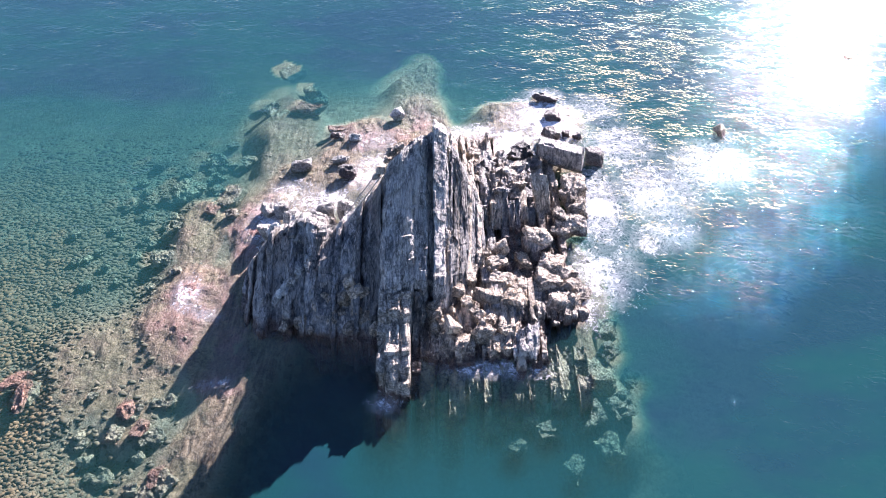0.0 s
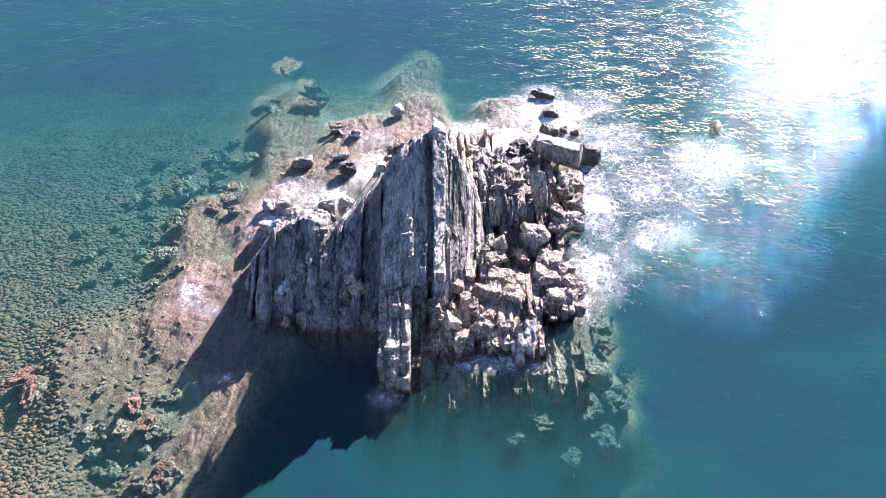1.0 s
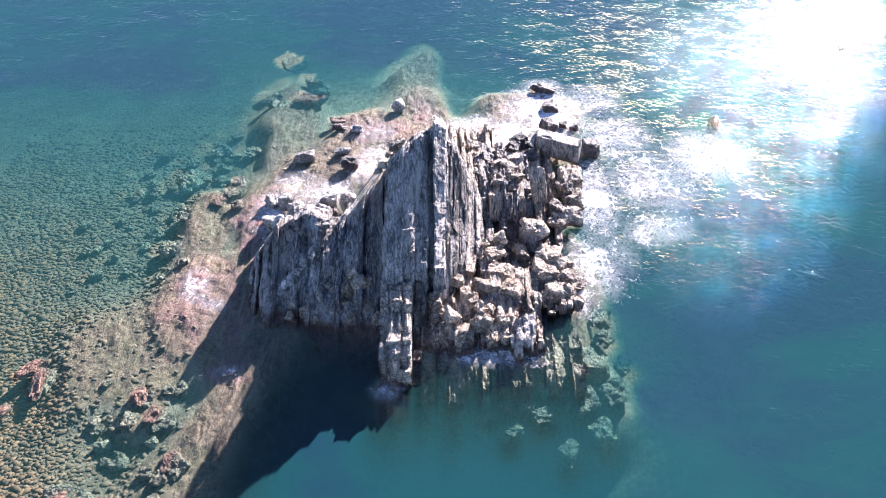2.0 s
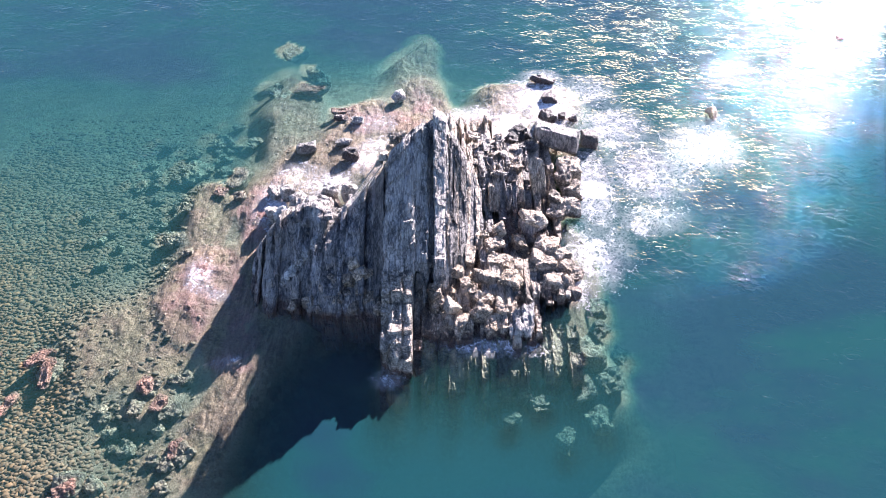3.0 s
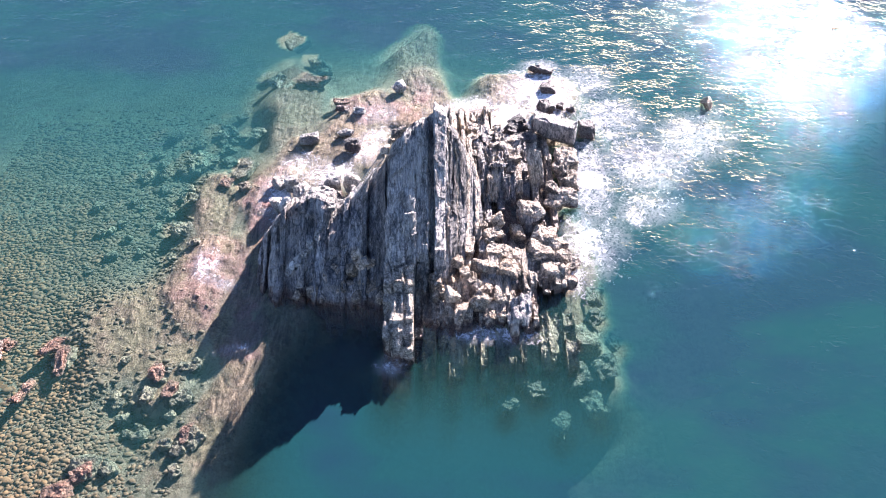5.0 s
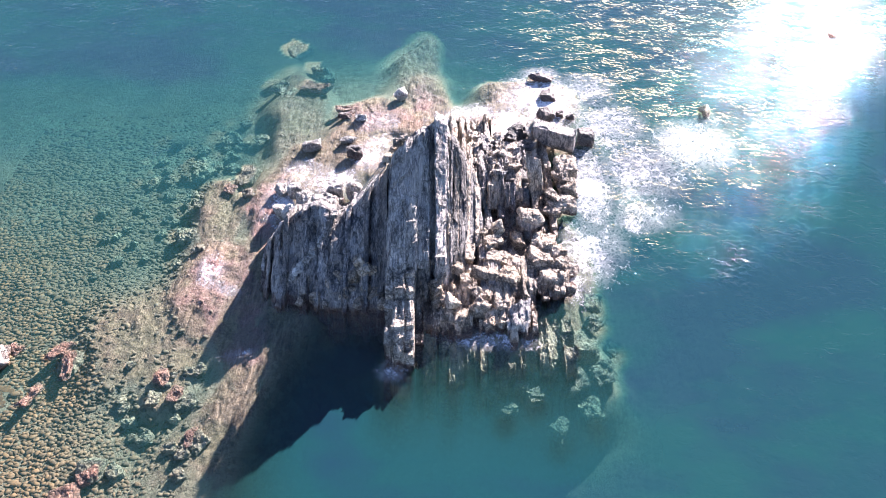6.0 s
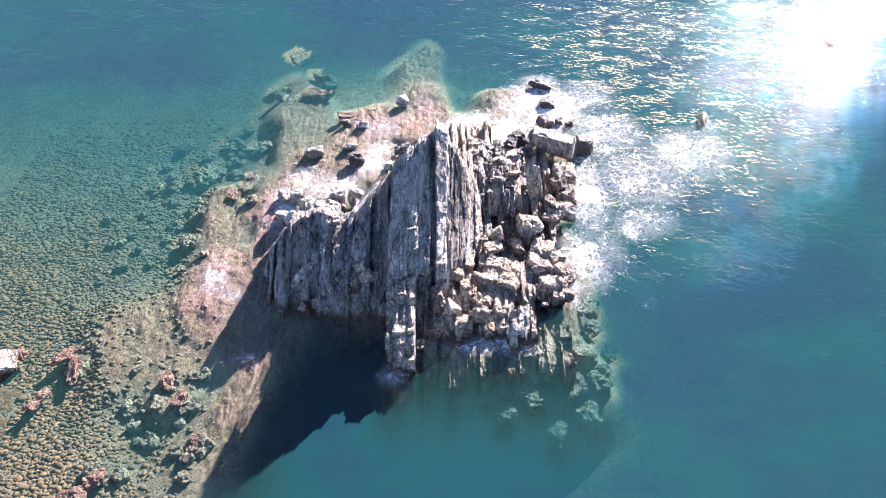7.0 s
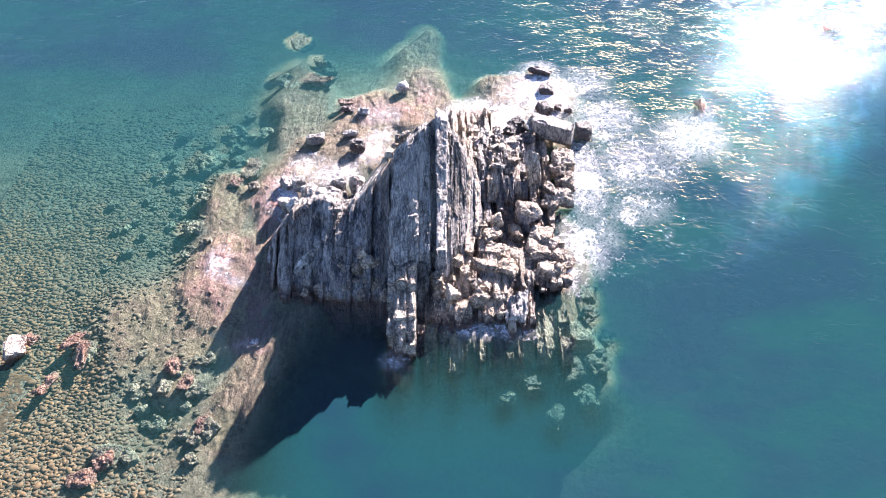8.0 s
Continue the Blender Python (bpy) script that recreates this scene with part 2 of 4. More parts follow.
    n.put(out, "0", amount), n.put(out, "1", surface.outputs[0]), n.put(out, "2", white.outputs[0])
    return n.finish(out.outputs[0])


def plain_material(name, colour, rough, metal=0.0):
    n = Nodes(name)
    spots = n.noise(n.position(), 9.0, 5, 0.7)
    tone = n.mix(n.grey(spots, 0.4, 0.7, 0.0, 0.6), (*colour, 1), (*[c * 0.5 for c in colour], 1))
    return n.finish(n.add("BsdfPrincipled", Base_Color=tone, Roughness=rough, Metallic=metal).outputs[0])


WAVE_CHOP, WAVE_SWELL, WAVE_ROUGH = 0.75, 0.7, 0.055
WATER = water_material()
BED = bed_material()
STONE = stone_material("seabed_stone", (0.08, 0.066, 0.041))
REEFSTONE = stone_material("reef_stone", (0.17, 0.12, 0.085))
TIMBER = plain_material("weathered_timber", (0.36, 0.34, 0.31), 0.75)


# ---- helpers for meshes ----
def mesh_of(name, verts, faces, material, smooth=True):
    me = bpy.data.meshes.new(name)
    me.from_pydata([tuple(v) for v in verts], [], [tuple(f) for f in faces])
    me.materials.append(material)
    if smooth:
        me.polygons.foreach_set("use_smooth", [True] * len(me.polygons))
    me.update()
    return me


def part(name, me, parent, label=""):
    ob = new(name, me)
    ob.parent = parent
    return tagged(ob, label)


def soft(a, b, v):
    s = np.clip((v - a) / (b - a), 0, 1)
    return s * s * (3 - 2 * s)


def fbm(x, y, z, scale, octaves=4):
    return noise.fractal(Vector((x * scale, y * scale, z * scale)), 0.9, 2.1, octaves)


def ball(level):
    bm = bmesh.new()
    bmesh.ops.create_icosphere(bm, subdivisions=level, radius=1.0)
    bm.verts.ensure_lookup_table()
    v = np.array([p.co[:] for p in bm.verts])
    f = [[p.index for p in face.verts] for face in bm.faces]
    bm.free()
    return v, f


BALLS = {k: ball(k) for k in (1, 2, 3, 4, 5)}


def broken(level, size, seed, facets=6, blunt=0.04, layered=0.0, wear=1.0):
    """A broken block of stone: a ball cut by flat facets, chipped and roughened, in metres. Returns points and faces."""
    rng = np.random.default_rng(seed)
    v, f = BALLS[level]
    d = v / np.linalg.norm(v, axis=1)[:, None]
    nrm = rng.normal(size=(facets, 3))
    nrm /= np.linalg.norm(nrm, axis=1)[:, None]
    skew = np.array(Euler(rng.normal(0, 0.22, 3)).to_matrix())
    box = np.vstack([np.eye(3), -np.eye(3)]) @ skew.T
    nrm = np.vstack([nrm, box])
    off = np.r_[rng.uniform(0.66, 1.0, facets), rng.uniform(0.66, 0.92, 6)]
    r = np.min(off[None, :] / np.maximum(d @ nrm.T, 1e-3), axis=1)
    r = np.minimum(r, 1.45) * (1 - blunt) + blunt * 0.9
    p = d * r[:, None] * np.array(size) / 2
    shift = rng.uniform(-50, 50, 3)
    big = max(size)
    for k in range(len(p)):
        q = Vector(p[k] + shift)
        w = 0.055 * big * noise.fractal(q * (2.2 / big), 0.75, 2.1, 5) + 0.07 * noise.fractal(q * 1.7, 0.7, 2.1, 4)
        w += 0.05 * big * (noise.cell(q * (3.6 / big) + 0.35 * noise.noise_vector(q * (3.0 / big))) - 0.5)
        if layered:
            w += layered * 0.2 * noise.cell(Vector((q[0] * 2.2, q[1] * 0.25, q[2] * 0.25)))
        p[k] += d[k] * w * wear
    return p, f


def boulder(name, x, y, z, size, seed, turn=(0, 0, 0), material=None, level=3, label="", group="", facets=6, layered=0.0, wear=1.0):
    p, f = broken(level, size, seed, facets, layered=layered, wear=wear)
    ob = new(name, mesh_of(name, p, f, material or BOULDER, smooth=False))
    ob.matrix_world = pose(x, y, z, *turn)
    return tagged(ob, label or "weathered grey-brown boulder resting on the wet rock platform", "boulder", group)


def empty(name, x, y, z, label, category, group="", kind=""):
    ob = new(name)
    ob.location = (x, y, z)
    return tagged(ob, label, category, group, kind)


# ---- seabed ----
def reach_axis(lo, hi, step, far):
    inner = np.arange(lo, hi + 1e-6, step)
    out = step * 1.35 ** np.arange(1, 60)
    out = np.cumsum(out)
    out = out[out < far]
    return np.r_[lo - out[::-1], inner, hi + out]


# centre x, y, half sizes across and along, turn, height of the top, fall towards the north, cover of weed and rock
REEFS_WEST = [
    (-26.8, -8.6, 4.4, 6.4, 22, -0.12, 0, 1.0), (-22.8, -17.0, 2.0, 5.2, 18, -0.18, 0, 1.0), (-28.6, 3.4, 2.5, 5.6, 10, -0.55, 0, 0.85),
    (-22.0, 4.5, 3.2, 6.6, 0, -0.10, 0, 1.0), (-20.5, -6.0, 3.0, 6.0, 0, -0.12, 0, 1.0), (-32.4, -15.5, 5.6, 6.0, 20, -0.62, 0, 0.75),
    (-22.6, -26.0, 2.4, 6.0, -16, -0.5, 0, 0.95), (-20.0, -14.0, 4.0, 4.5, 0, -0.30, 0, 1.0), (-29.2, -22.4, 1.8, 2.2, 0, -0.55, 0, 0.55),
    (-19.4, -18.6, 1.3, 2.6, -24, -0.45, 0, 0.9), (-27.0, -30.5, 1.6, 2.6, -10, -0.80, 0, 0.5),
]
REEFS_NORTH = [
    (-10.5, 22.5, 5.0, 3.8, 10, -0.15, 0, 1.0), (-17.8, 12.0, 4.8, 5.0, 0, -0.30, 0, 0.95), (-11.0, 15.5, 5.0, 5.0, 0, -0.15, 0, 1.0),
    (-3.2, 28.0, 3.0, 7.0, -14, -0.5, -0.12, 1.0), (-4.1, 40.0, 3.0, 8.0, -14, -2.5, -0.12, 0.7), (-21.4, 24.0, 3.4, 11.0, 8, -1.5, -0.06, 0.5),
]
REEFS_SOUTH = [
    (2.0, 20.0, 6.0, 4.0, 0, -0.10, 0, 1.0),
    (13.0, 26.0, 7.0, 7.0, 20, -0.20, 0, 1.0), (3.0, -16.5, 8.0, 2.4, 0, -1.0, 0, 1.0), (-4.7, -20.6, 1.4, 2.0, 0, -0.9, 0, 1.0),
    (13.0, -12.0, 2.8, 3.2, 0, -1.4, 0, 1.0), (13.5, -19.5, 5.0, 4.5, 0, -3.6, 0, 0.6), (16.0, -3.0, 1.9, 6.0, 0, -1.2, 0, 1.0),
]
REEFS = REEFS_WEST + REEFS_NORTH + REEFS_SOUTH
# centre x, y and half sizes of the patches where rosy weed covers the reef
ROSY = [(-26.6, -9.0, 4.6, 6.6), (-22.5, 3.0, 3.4, 7.5), (-21.5, -16.5, 2.6, 5.0), (-9.5, 22.5, 5.5, 4.0), (-2.6, 27.0, 2.6, 5.0)]


def bed_height(x, y):
    """The bed's height and how much of it is reef, for arrays of places."""
    west = -0.42 - 0.038 * np.maximum(y + 36, 0) - 0.0012 * np.maximum(y + 10, 0) ** 2 - 0.012 * np.maximum(-x - 60, 0)
    west = west - 0.35 * np.exp(-((x + 35) / 5) ** 2 - ((y + 4) / 8) ** 2) - 0.6 * np.exp(-((x + 30) / 3.5) ** 2 - ((y + 27) / 5) ** 2)
    west = west + 2.5 * np.exp(-((x + 12) / 14) ** 2 - ((y - 31) / 14) ** 2)
    edge = np.interp(y, [-40, -28, -16, -10, 8, 18, 45, 70], [-18, -17, -15.5, -12, 0, 8, 9, 0])
    deep = -6.6 - 0.05 * np.maximum(x, 0) - 0.06 * np.maximum(y, 0)
    s = soft(-5, 7, x - edge)
    z = np.maximum(west - 0.3, -11.0) * (1 - s) + deep * s
    reef = np.zeros_like(z)
    wob = 0.12 * np.sin(0.7 * x + 1.3 * np.sin(0.4 * y)) + 0.1 * np.sin(0.6 * y + 1.7 * np.sin(0.45 * x + 1))
    for cx, cy, rx, ry, turn, top, fall, cover in REEFS:
        a = radians(turn)
        u, v = (x - cx) * math.cos(a) + (y - cy) * math.sin(a), -(x - cx) * math.sin(a) + (y - cy) * math.cos(a)
        d = np.sqrt((u / rx) ** 2 + (v / ry) ** 2) + wob
        h = 1 - soft(0.75, 2.0, d)
        peak = top + fall * v
        lift = z + (peak - z) * h
        reef = np.maximum(reef, np.where(peak > z, cover * (1 - soft(0.8, 1.45, d)), 0))
        z = np.maximum(z, lift)
    return z, reef


def grid_mesh(name, xs, ys, height, material):
    me = bpy.data.meshes.new(name)
    nx, ny = len(xs), len(ys)
    gx, gy = np.meshgrid(xs, ys)
    co = np.stack([gx, gy, height], -1).reshape(-1, 3)
    i = np.arange(nx * ny).reshape(ny, nx)
    quads = np.stack([i[:-1, :-1], i[:-1, 1:], i[1:, 1:], i[1:, :-1]], -1).reshape(-1, 4)
    me.vertices.add(len(co)), me.loops.add(quads.size), me.polygons.add(len(quads))
    me.vertices.foreach_set("co", co.ravel())
    me.loops.foreach_set("vertex_index", quads.ravel())
    me.polygons.foreach_set("loop_start", np.arange(0, quads.size, 4))
    me.polygons.foreach_set("use_smooth", np.ones(len(quads), bool))
    me.update(calc_edges=True)
    me.materials.append(material)
    return me


def give(me, name, values):
    me.attributes.new(name, "FLOAT", "POINT").data.foreach_set("value", np.asarray(values, np.float32).ravel())


XS, YS = reach_axis(-60, 26, 0.27, 2600), reach_axis(-42, 48, 0.27, 2600)
GX, GY = np.meshgrid(XS, YS)
BZ, BR = bed_height(GX, GY)
rough_a = np.zeros_like(BZ)
rough_b = np.zeros_like(BZ)
near = (np.abs(GX) < 72) & (np.abs(GY) < 60)
for j, i in zip(*np.nonzero(near)):
    gx, gy = GX[j, i], GY[j, i]
    if BR[j, i] > 0.02:
        q = Vector((gx * 1.25 + gy * 0.3, gy * 0.5 - gx * 0.12, 3.0))
        rough_a[j, i] = 0.20 - 0.5 * abs(noise.fractal(q * 0.8, 0.6, 2.1, 5)) + 0.2 * (noise.cell(Vector((q.x * 0.9, q.y * 0.22, 0)) + noise.noise_vector(q * 0.7) * 0.35) - 0.5)
    rough_b[j, i] = fbm(gx, gy, 9.0, 0.2, 3)
BZ = BZ + rough_a * 0.5 * BR + rough_b * (0.12 + 0.2 * BR) - 0.16 * BR
BZ = np.where(BZ > 0.1, 0.1 + 0.35 * (BZ - 0.1), BZ)
me = grid_mesh("seabed", XS, YS, BZ, BED)
give(me, "reef", BR)
give(me, "rosy", np.max([np.exp(-((GX - cx) / rx) ** 2 - ((GY - cy) / ry) ** 2) for cx, cy, rx, ry in ROSY], axis=0))
seabed = tagged(new("seabed", me), "gravel and weed-grown reef under shallow clear sea water", "seabed", kind="structure")


def bed_at(x, y):
    i = int(np.clip(np.searchsorted(XS, x), 1, len(XS) - 1))
    j = int(np.clip(np.searchsorted(YS, y), 1, len(YS) - 1))
    return float(BZ[j, i])


# ---- the sea stack: upright beds of slate side by side ----
def stratum(x0, x1, line, seed, other=None, lean=0.0, step=0.17, rough=0.36, blocks=0.22, floor=-3.2, ledges=0.0):
    """One upright bed: the profile line of (y, z) swept across its thickness, stepped, cracked and roughened."""
    rng = np.random.default_rng(seed)
    pts = np.array(line, float)
    seg = np.r_[0, np.cumsum(np.hypot(*np.diff(pts, axis=0).T))]
    s = np.arange(0, seg[-1], step)
    y, z = np.interp(s, seg, pts[:, 0]), np.interp(s, seg, pts[:, 1])
    far = np.array(other or line, float) - pts
    fy, fz = np.interp(s, seg, far[:, 0]), np.interp(s, seg, far[:, 1])
    if ledges:
        levels = np.cumsum(rng.uniform(0.35, 1.0, 40)) - 0.2
        sill = np.r_[-0.2, levels][np.searchsorted(levels, z)]
        rising = np.gradient(z) > 0.02
        z = np.where(rising & (z > 0.2), z + ledges * (sill + 0.3 - z), z)
    ty, tz = np.gradient(y), np.gradient(z)
    m = np.hypot(ty, tz) + 1e-9
    ny, nz = -tz / m, ty / m
    cuts = np.cumsum(rng.uniform(0.8, 4.0, 60))
    lift = rng.normal(0, blocks, 61)[np.searchsorted(cuts, s)]
    ends = np.minimum(1, np.minimum(s, seg[-1] - s) / 1.5)
    across = x1 - x0
    cols = max(3, int(across / 0.17) + 2)
    verts, faces = [], []
    shift = rng.uniform(-90, 90)
    for k in range(len(s)):
        for c in range(cols):
            u = c / (cols - 1)
            bev = -0.14 * (1 if c in (0, cols - 1) else 0) * rng.uniform(0.3, 1.4)
            px = x0 + across * u
            q = Vector((px + shift, y[k] + fy[k] * u, z[k] + fz[k] * u))
            a = lift[k] * ends[k] + bev
            warp = noise.noise_vector(q * 0.8) * 0.3
            a += rough * noise.fractal(Vector((q.x * 0.9, q.y * 0.25, q.z * 0.25)), 0.85, 2.1, 4)
            a += 0.16 * (noise.cell(Vector((q.x * 1.3, q.y * 0.55, q.z * 0.55)) + warp) - 0.5) + 0.09 * noise.fractal(q * 1.7, 0.8, 2.1, 3)
            side = 0.18 * noise.fractal(Vector((shift, y[k] * 0.3, z[k] * 0.3)), 0.8, 2.1, 3) * (u - 0.5) * 2
            verts.append((px + side + lean * z[k], q.y + ny[k] * a, q.z + nz[k] * a))
    n = len(s)
    for k in range(n - 1):
        for c in range(cols - 1):
            a = k * cols + c
            faces.append((a, a + 1, a + cols + 1, a + cols))
    for c in (0, cols - 1):
        base = len(verts)
        for k in range(n):
            vx, vy, vz = verts[k * cols + c]
            verts.append((vx, vy, min(floor, vz)))
        for k in range(n - 1):
            a, b, c2, d = k * cols + c, (k + 1) * cols + c, base + k + 1, base + k
            faces.append((a, b, c2, d) if c == 0 else (b, a, d, c2))
    return verts, faces


stack = empty("sea_stack", -5.0, -2.0, -3.0, "tall sea stack of upright dark slate beds, bare and cracked", "rock")
stack_inv = Matrix.Translation((5.0, 2.0, 3.0))


def bed_part(name, geometry, parent, inverse, material, label=""):
    verts, faces = geometry
    me = mesh_of(name, verts, faces, material, smooth=False)
    me.transform(inverse)
    return part(name, me, parent, label)


KX = [-21.5, -19.5, -17, -15, -12.4, -10, -8, -6.3, -5.0, -3, -0.8, 0.5, 2.0, 3.2, 4.4]
FOOT = [-9.5, -11.8, -12.4, -12.4, -12.9, -13.4, -13.6, -13.4, -12.0, -11.6, -11.4, -11, -9.0, -6.5, -4.0]
LOW_Y = [-8.0, -9.8, -9.4, -9.6, -9.8, -9.6, -9.3, -10.0, -10.2, -9.9, -9.4, -8.6, -7.0, -4.5, -2.4]
LOW_Z = [0.7, 1.4, 2.1, 2.6, 2.6, 2.6, 3.0, 5.4, 6.4, 5.4, 5.0, 4.2, 3.0, 1.9, 1.4]
MID_Y = [-6.5, -6.5, -5.9, -6.0, -6.8, -5.9, -5.6, -6.2, -6.6, -5.6, -4.2, -3.2, -2.4, -1.0, 0.0]
MID_Z = [1.1, 2.6, 4.3, 4.6, 4.2, 4.6, 6.0, 8.6, 10.2, 9.8, 8.4, 7.0, 5.0, 3.2, 2.2]
TOP_Y = [-5.0, -3.9, -3.2, -2.6, -3.0, -1.3, -0.6, -0.6, -0.4, 0.8, 3.0, 3.3, 3.0, 3.5, 4.0]
TOP_Z = [1.5, 4.0, 6.8, 6.9, 5.7, 6.3, 8.4, 11.4, 13.6, 14.8, 14.4, 12.7, 10.0, 6.4, 3.6]

# thickness, push forward (-y) and lift of the beds that make the summit, from x = -6.4 eastward
SUMMIT = [(0.7, 0.6, -0.6), (1.5, 1.0, -0.2), (1.2, 0.6, 0.05), (1.35, 0.3, -0.1), (0.2, -0.7, -0.9), (0.5, -0.4, -0.4), (1.15, 0.5, 1.0), (0.3, -0.5, -0.4)]
rng = random.Random(4)
x = -21.5
count = 0
while x < 4.4:
    if x < -6.4:
        wide = min(rng.choice((0.3, 0.45, 0.7, 1.0, 1.5, 2.0)) * rng.uniform(0.8, 1.2), max(0.3, -6.4 - x))
        j, jz = rng.gauss(0, 0.55), rng.gauss(0, 0.36)
        x = -6.4 if -6.4 - x < 0.25 else x
    elif count - summit < len(SUMMIT):
        wide, push, jz = SUMMIT[count - summit]
        j = -push
    else:
        wide, j, jz = rng.uniform(0.16, 0.42), rng.gauss(0, 0.4), rng.gauss(-0.1, 0.1)
    if x < -6.4:
        summit = count + 1

    def profile(at):
        g = lambda table: float(np.interp(at, KX, table))
        yc, zc = g(TOP_Y) + 0.3 * j, g(TOP_Z) + jz
        return [
            (g(FOOT) - 1.2 + j, -3.2), (g(FOOT) + j * 0.6, 0.1), (g(LOW_Y) + j, g(LOW_Z) + 0.3 * jz), (g(MID_Y) + j, g(MID_Z) + 0.6 * jz),
            (yc - 0.3, zc - 0.1), (yc + (1.1 if at > -7 else 0.5) + 0.3 * abs(j), zc - 0.3), (yc + 1.2 + 0.32 * zc, zc * 0.60), (yc + 2 + 0.98 * zc, 0.3), (yc + 4.0 + 1.05 * zc, -3.2),
        ]

    geometry = stratum(x - 0.04, x + wide + 0.08, profile(x), 100 + count, profile(x + wide), lean=rng.uniform(-0.006, 0.006), blocks=0.2 if wide > 1.1 else 0.06 if x > 0.2 else 0.24, rough=0.2 if x > -1.2 else 0.34, ledges=0.0 if x > -6.4 else 0.3)
    # darker beds carry painted shade; every fourth eastern bed is tan for sunlit edges
    bed_part("stratum", geometry, stack, stack_inv, LICHEN if summit <= count and wide > 1.16 or -16.2 < x < -15.0 else SHADE_SLATE if -10.2 < x < -6.4 or x > 0.2 and count % 4 else FANBEDS if x > 0.2 else SLATE)
    x += wide
    count += 1

# low beds of the platform on the seaward side
platform = empty("rock_platform", 9.0, 2.0, -3.0, "low wave-washed platform of upturned tan and grey slate beds", "rock")
platform_inv = Matrix.Translation((-9.0, -2.0, 3.0))
x = 4.3
while x < 13.4:
    wide = rng.uniform(0.35, 0.9)
    c = x + wide / 2
    j, jz = rng.gauss(0, 0.35), rng.gauss(0, 0.22)
    fy = float(np.interp(c, [4, 9, 10, 12, 15.5], [-13, -13, -8, -8, -5]))
    by = float(np.interp(c, [4, 9, 12, 15.5], [19, 18, 20, 15]))
    top = float(np.interp(c, [4, 8, 10, 12, 15.5], [3.4, 2.9, 1.9, 1.2, 0.6]))
    line = [(fy - 2 + j, -3.2), (fy + j, 0.2 + jz * 0.3), (-11 + j, 0.8 + jz), (-4.0 + j, 0.5 + jz), (3.0 + j, 0.4 + jz), (4.4 + j, top - 0.6 + jz), (5.8 + j, top + jz), (13 + j, top + 0.2 + jz), (by - 2 + j, 0.6), (by + 2, -3.2)]
    bed_part("stratum", stratum(x, x + wide + 0.06, line, 400 + count, blocks=0.25, rough=0.3), platform, platform_inv, FANBEDS if c > 10.8 or count % 4 == 0 else SLATE)
    x += wide
    count += 1

# beds of the front terrace under the fallen boulders
x = -3.1
while x < 10.0:
    wide = rng.uniform(0.45, 1.1)
    j, jz = rng.gauss(0, 0.5), rng.gauss(0, 0.2)
    line = [(-18.0 + j, -3.2), (-16.6 + j, -0.1), (-15.7 + j, 0.7 + jz), (-13.0, 0.9 + jz), (-9.0, 1.1 + 0.6 * jz), (-5.5, 1.1), (-3.5, 0.2)]
    bed_part("stratum", stratum(x, x + wide + 0.06, line, 800 + count, blocks=0.25, rough=0.5, ledges=0.5), platform, platform_inv, FANBEDS)
    x += wide
    count += 1

# drowned ends of the terrace beds, running down into the deep water
x = -2.2
while x < 13.5:
    wide = rng.uniform(0.5, 1.5)
    j, jz = rng.gauss(0, 0.6), rng.gauss(0, 0.25)
    line = [(-13.5, -0.4), (-16.4 + 0.3 * j, -0.5 + jz * 0.3), (-18.6 + 0.5 * j, -0.75 + 0.6 * jz), (-20.2 + j, -1.3 + jz), (-21.4 + j, -3.2 + jz), (-22.6 + j, -7.5)]
    bed_part("drowned_stratum", stratum(x, x + wide + 0.05, line, 950 + count, blocks=0.2, rough=0.5, step=0.22, floor=-9.0), platform, platform_inv, DROWNED, "weed-grown slate bed running down under water")
    x += wide + max(0.0, rng.gauss(0, 0.25))
    count += 1

# thin tan beds fanning down behind the summit
x = 0.2
while x < 6.3:
    wide = rng.uniform(0.22, 0.5)
    c = x + wide / 2
    jz = rng.gauss(0, 0.45)
    z0 = float(np.interp(c, [0, 2, 4, 6.5], [6.4, 5.4, 3.6, 1.6]))
    line = [(2.5, 1.0), (4.5, z0 + jz), (9.0, z0 * 0.95 + jz), (14, z0 * 0.72 + jz), (19.0 + jz, 1.5 + jz), (21.5, 0.1), (24, -3.2)]
    bed_part("stratum", stratum(x, x + wide + 0.05, line, 600 + count, lean=0.05, rough=0.16, blocks=0.1), platform, platform_inv, FANBEDS)
    x += wide
    count += 1

# ---- boulders ----
FIELD = [
    (2.4, -5.5, 1.00, 3.2, 2.9, 2.4),
    (4.8, -8.8, 1.45, 3.2, 2.5, 1.5),
    (7.6, -8.9, 0.90, 2.7, 2.4, 2.0),
    (0.9, -13.0, 1.60, 1.7, 1.7, 1.8),
    (3.9, -13.5, 0.80, 2.2, 2.2, 2.4),
    (-0.8, -11.7, 1.15, 1.9, 2.3, 4.5),
    (1.4, -8.4, 1.90, 2.3, 1.6, 1.0),
    (2.4, -9.8, 1.60, 1.4, 1.4, 1.2),
    (6.5, -1.4, 1.40, 1.8, 1.8, 1.6),
    (5.9, -3.4, 1.10, 2.5, 1.8, 1.2),
    (6.3, -5.8, 0.80, 3.0, 2.1, 1.6),
    (4.8, -11.7, 1.15, 1.6, 1.3, 0.9),
]
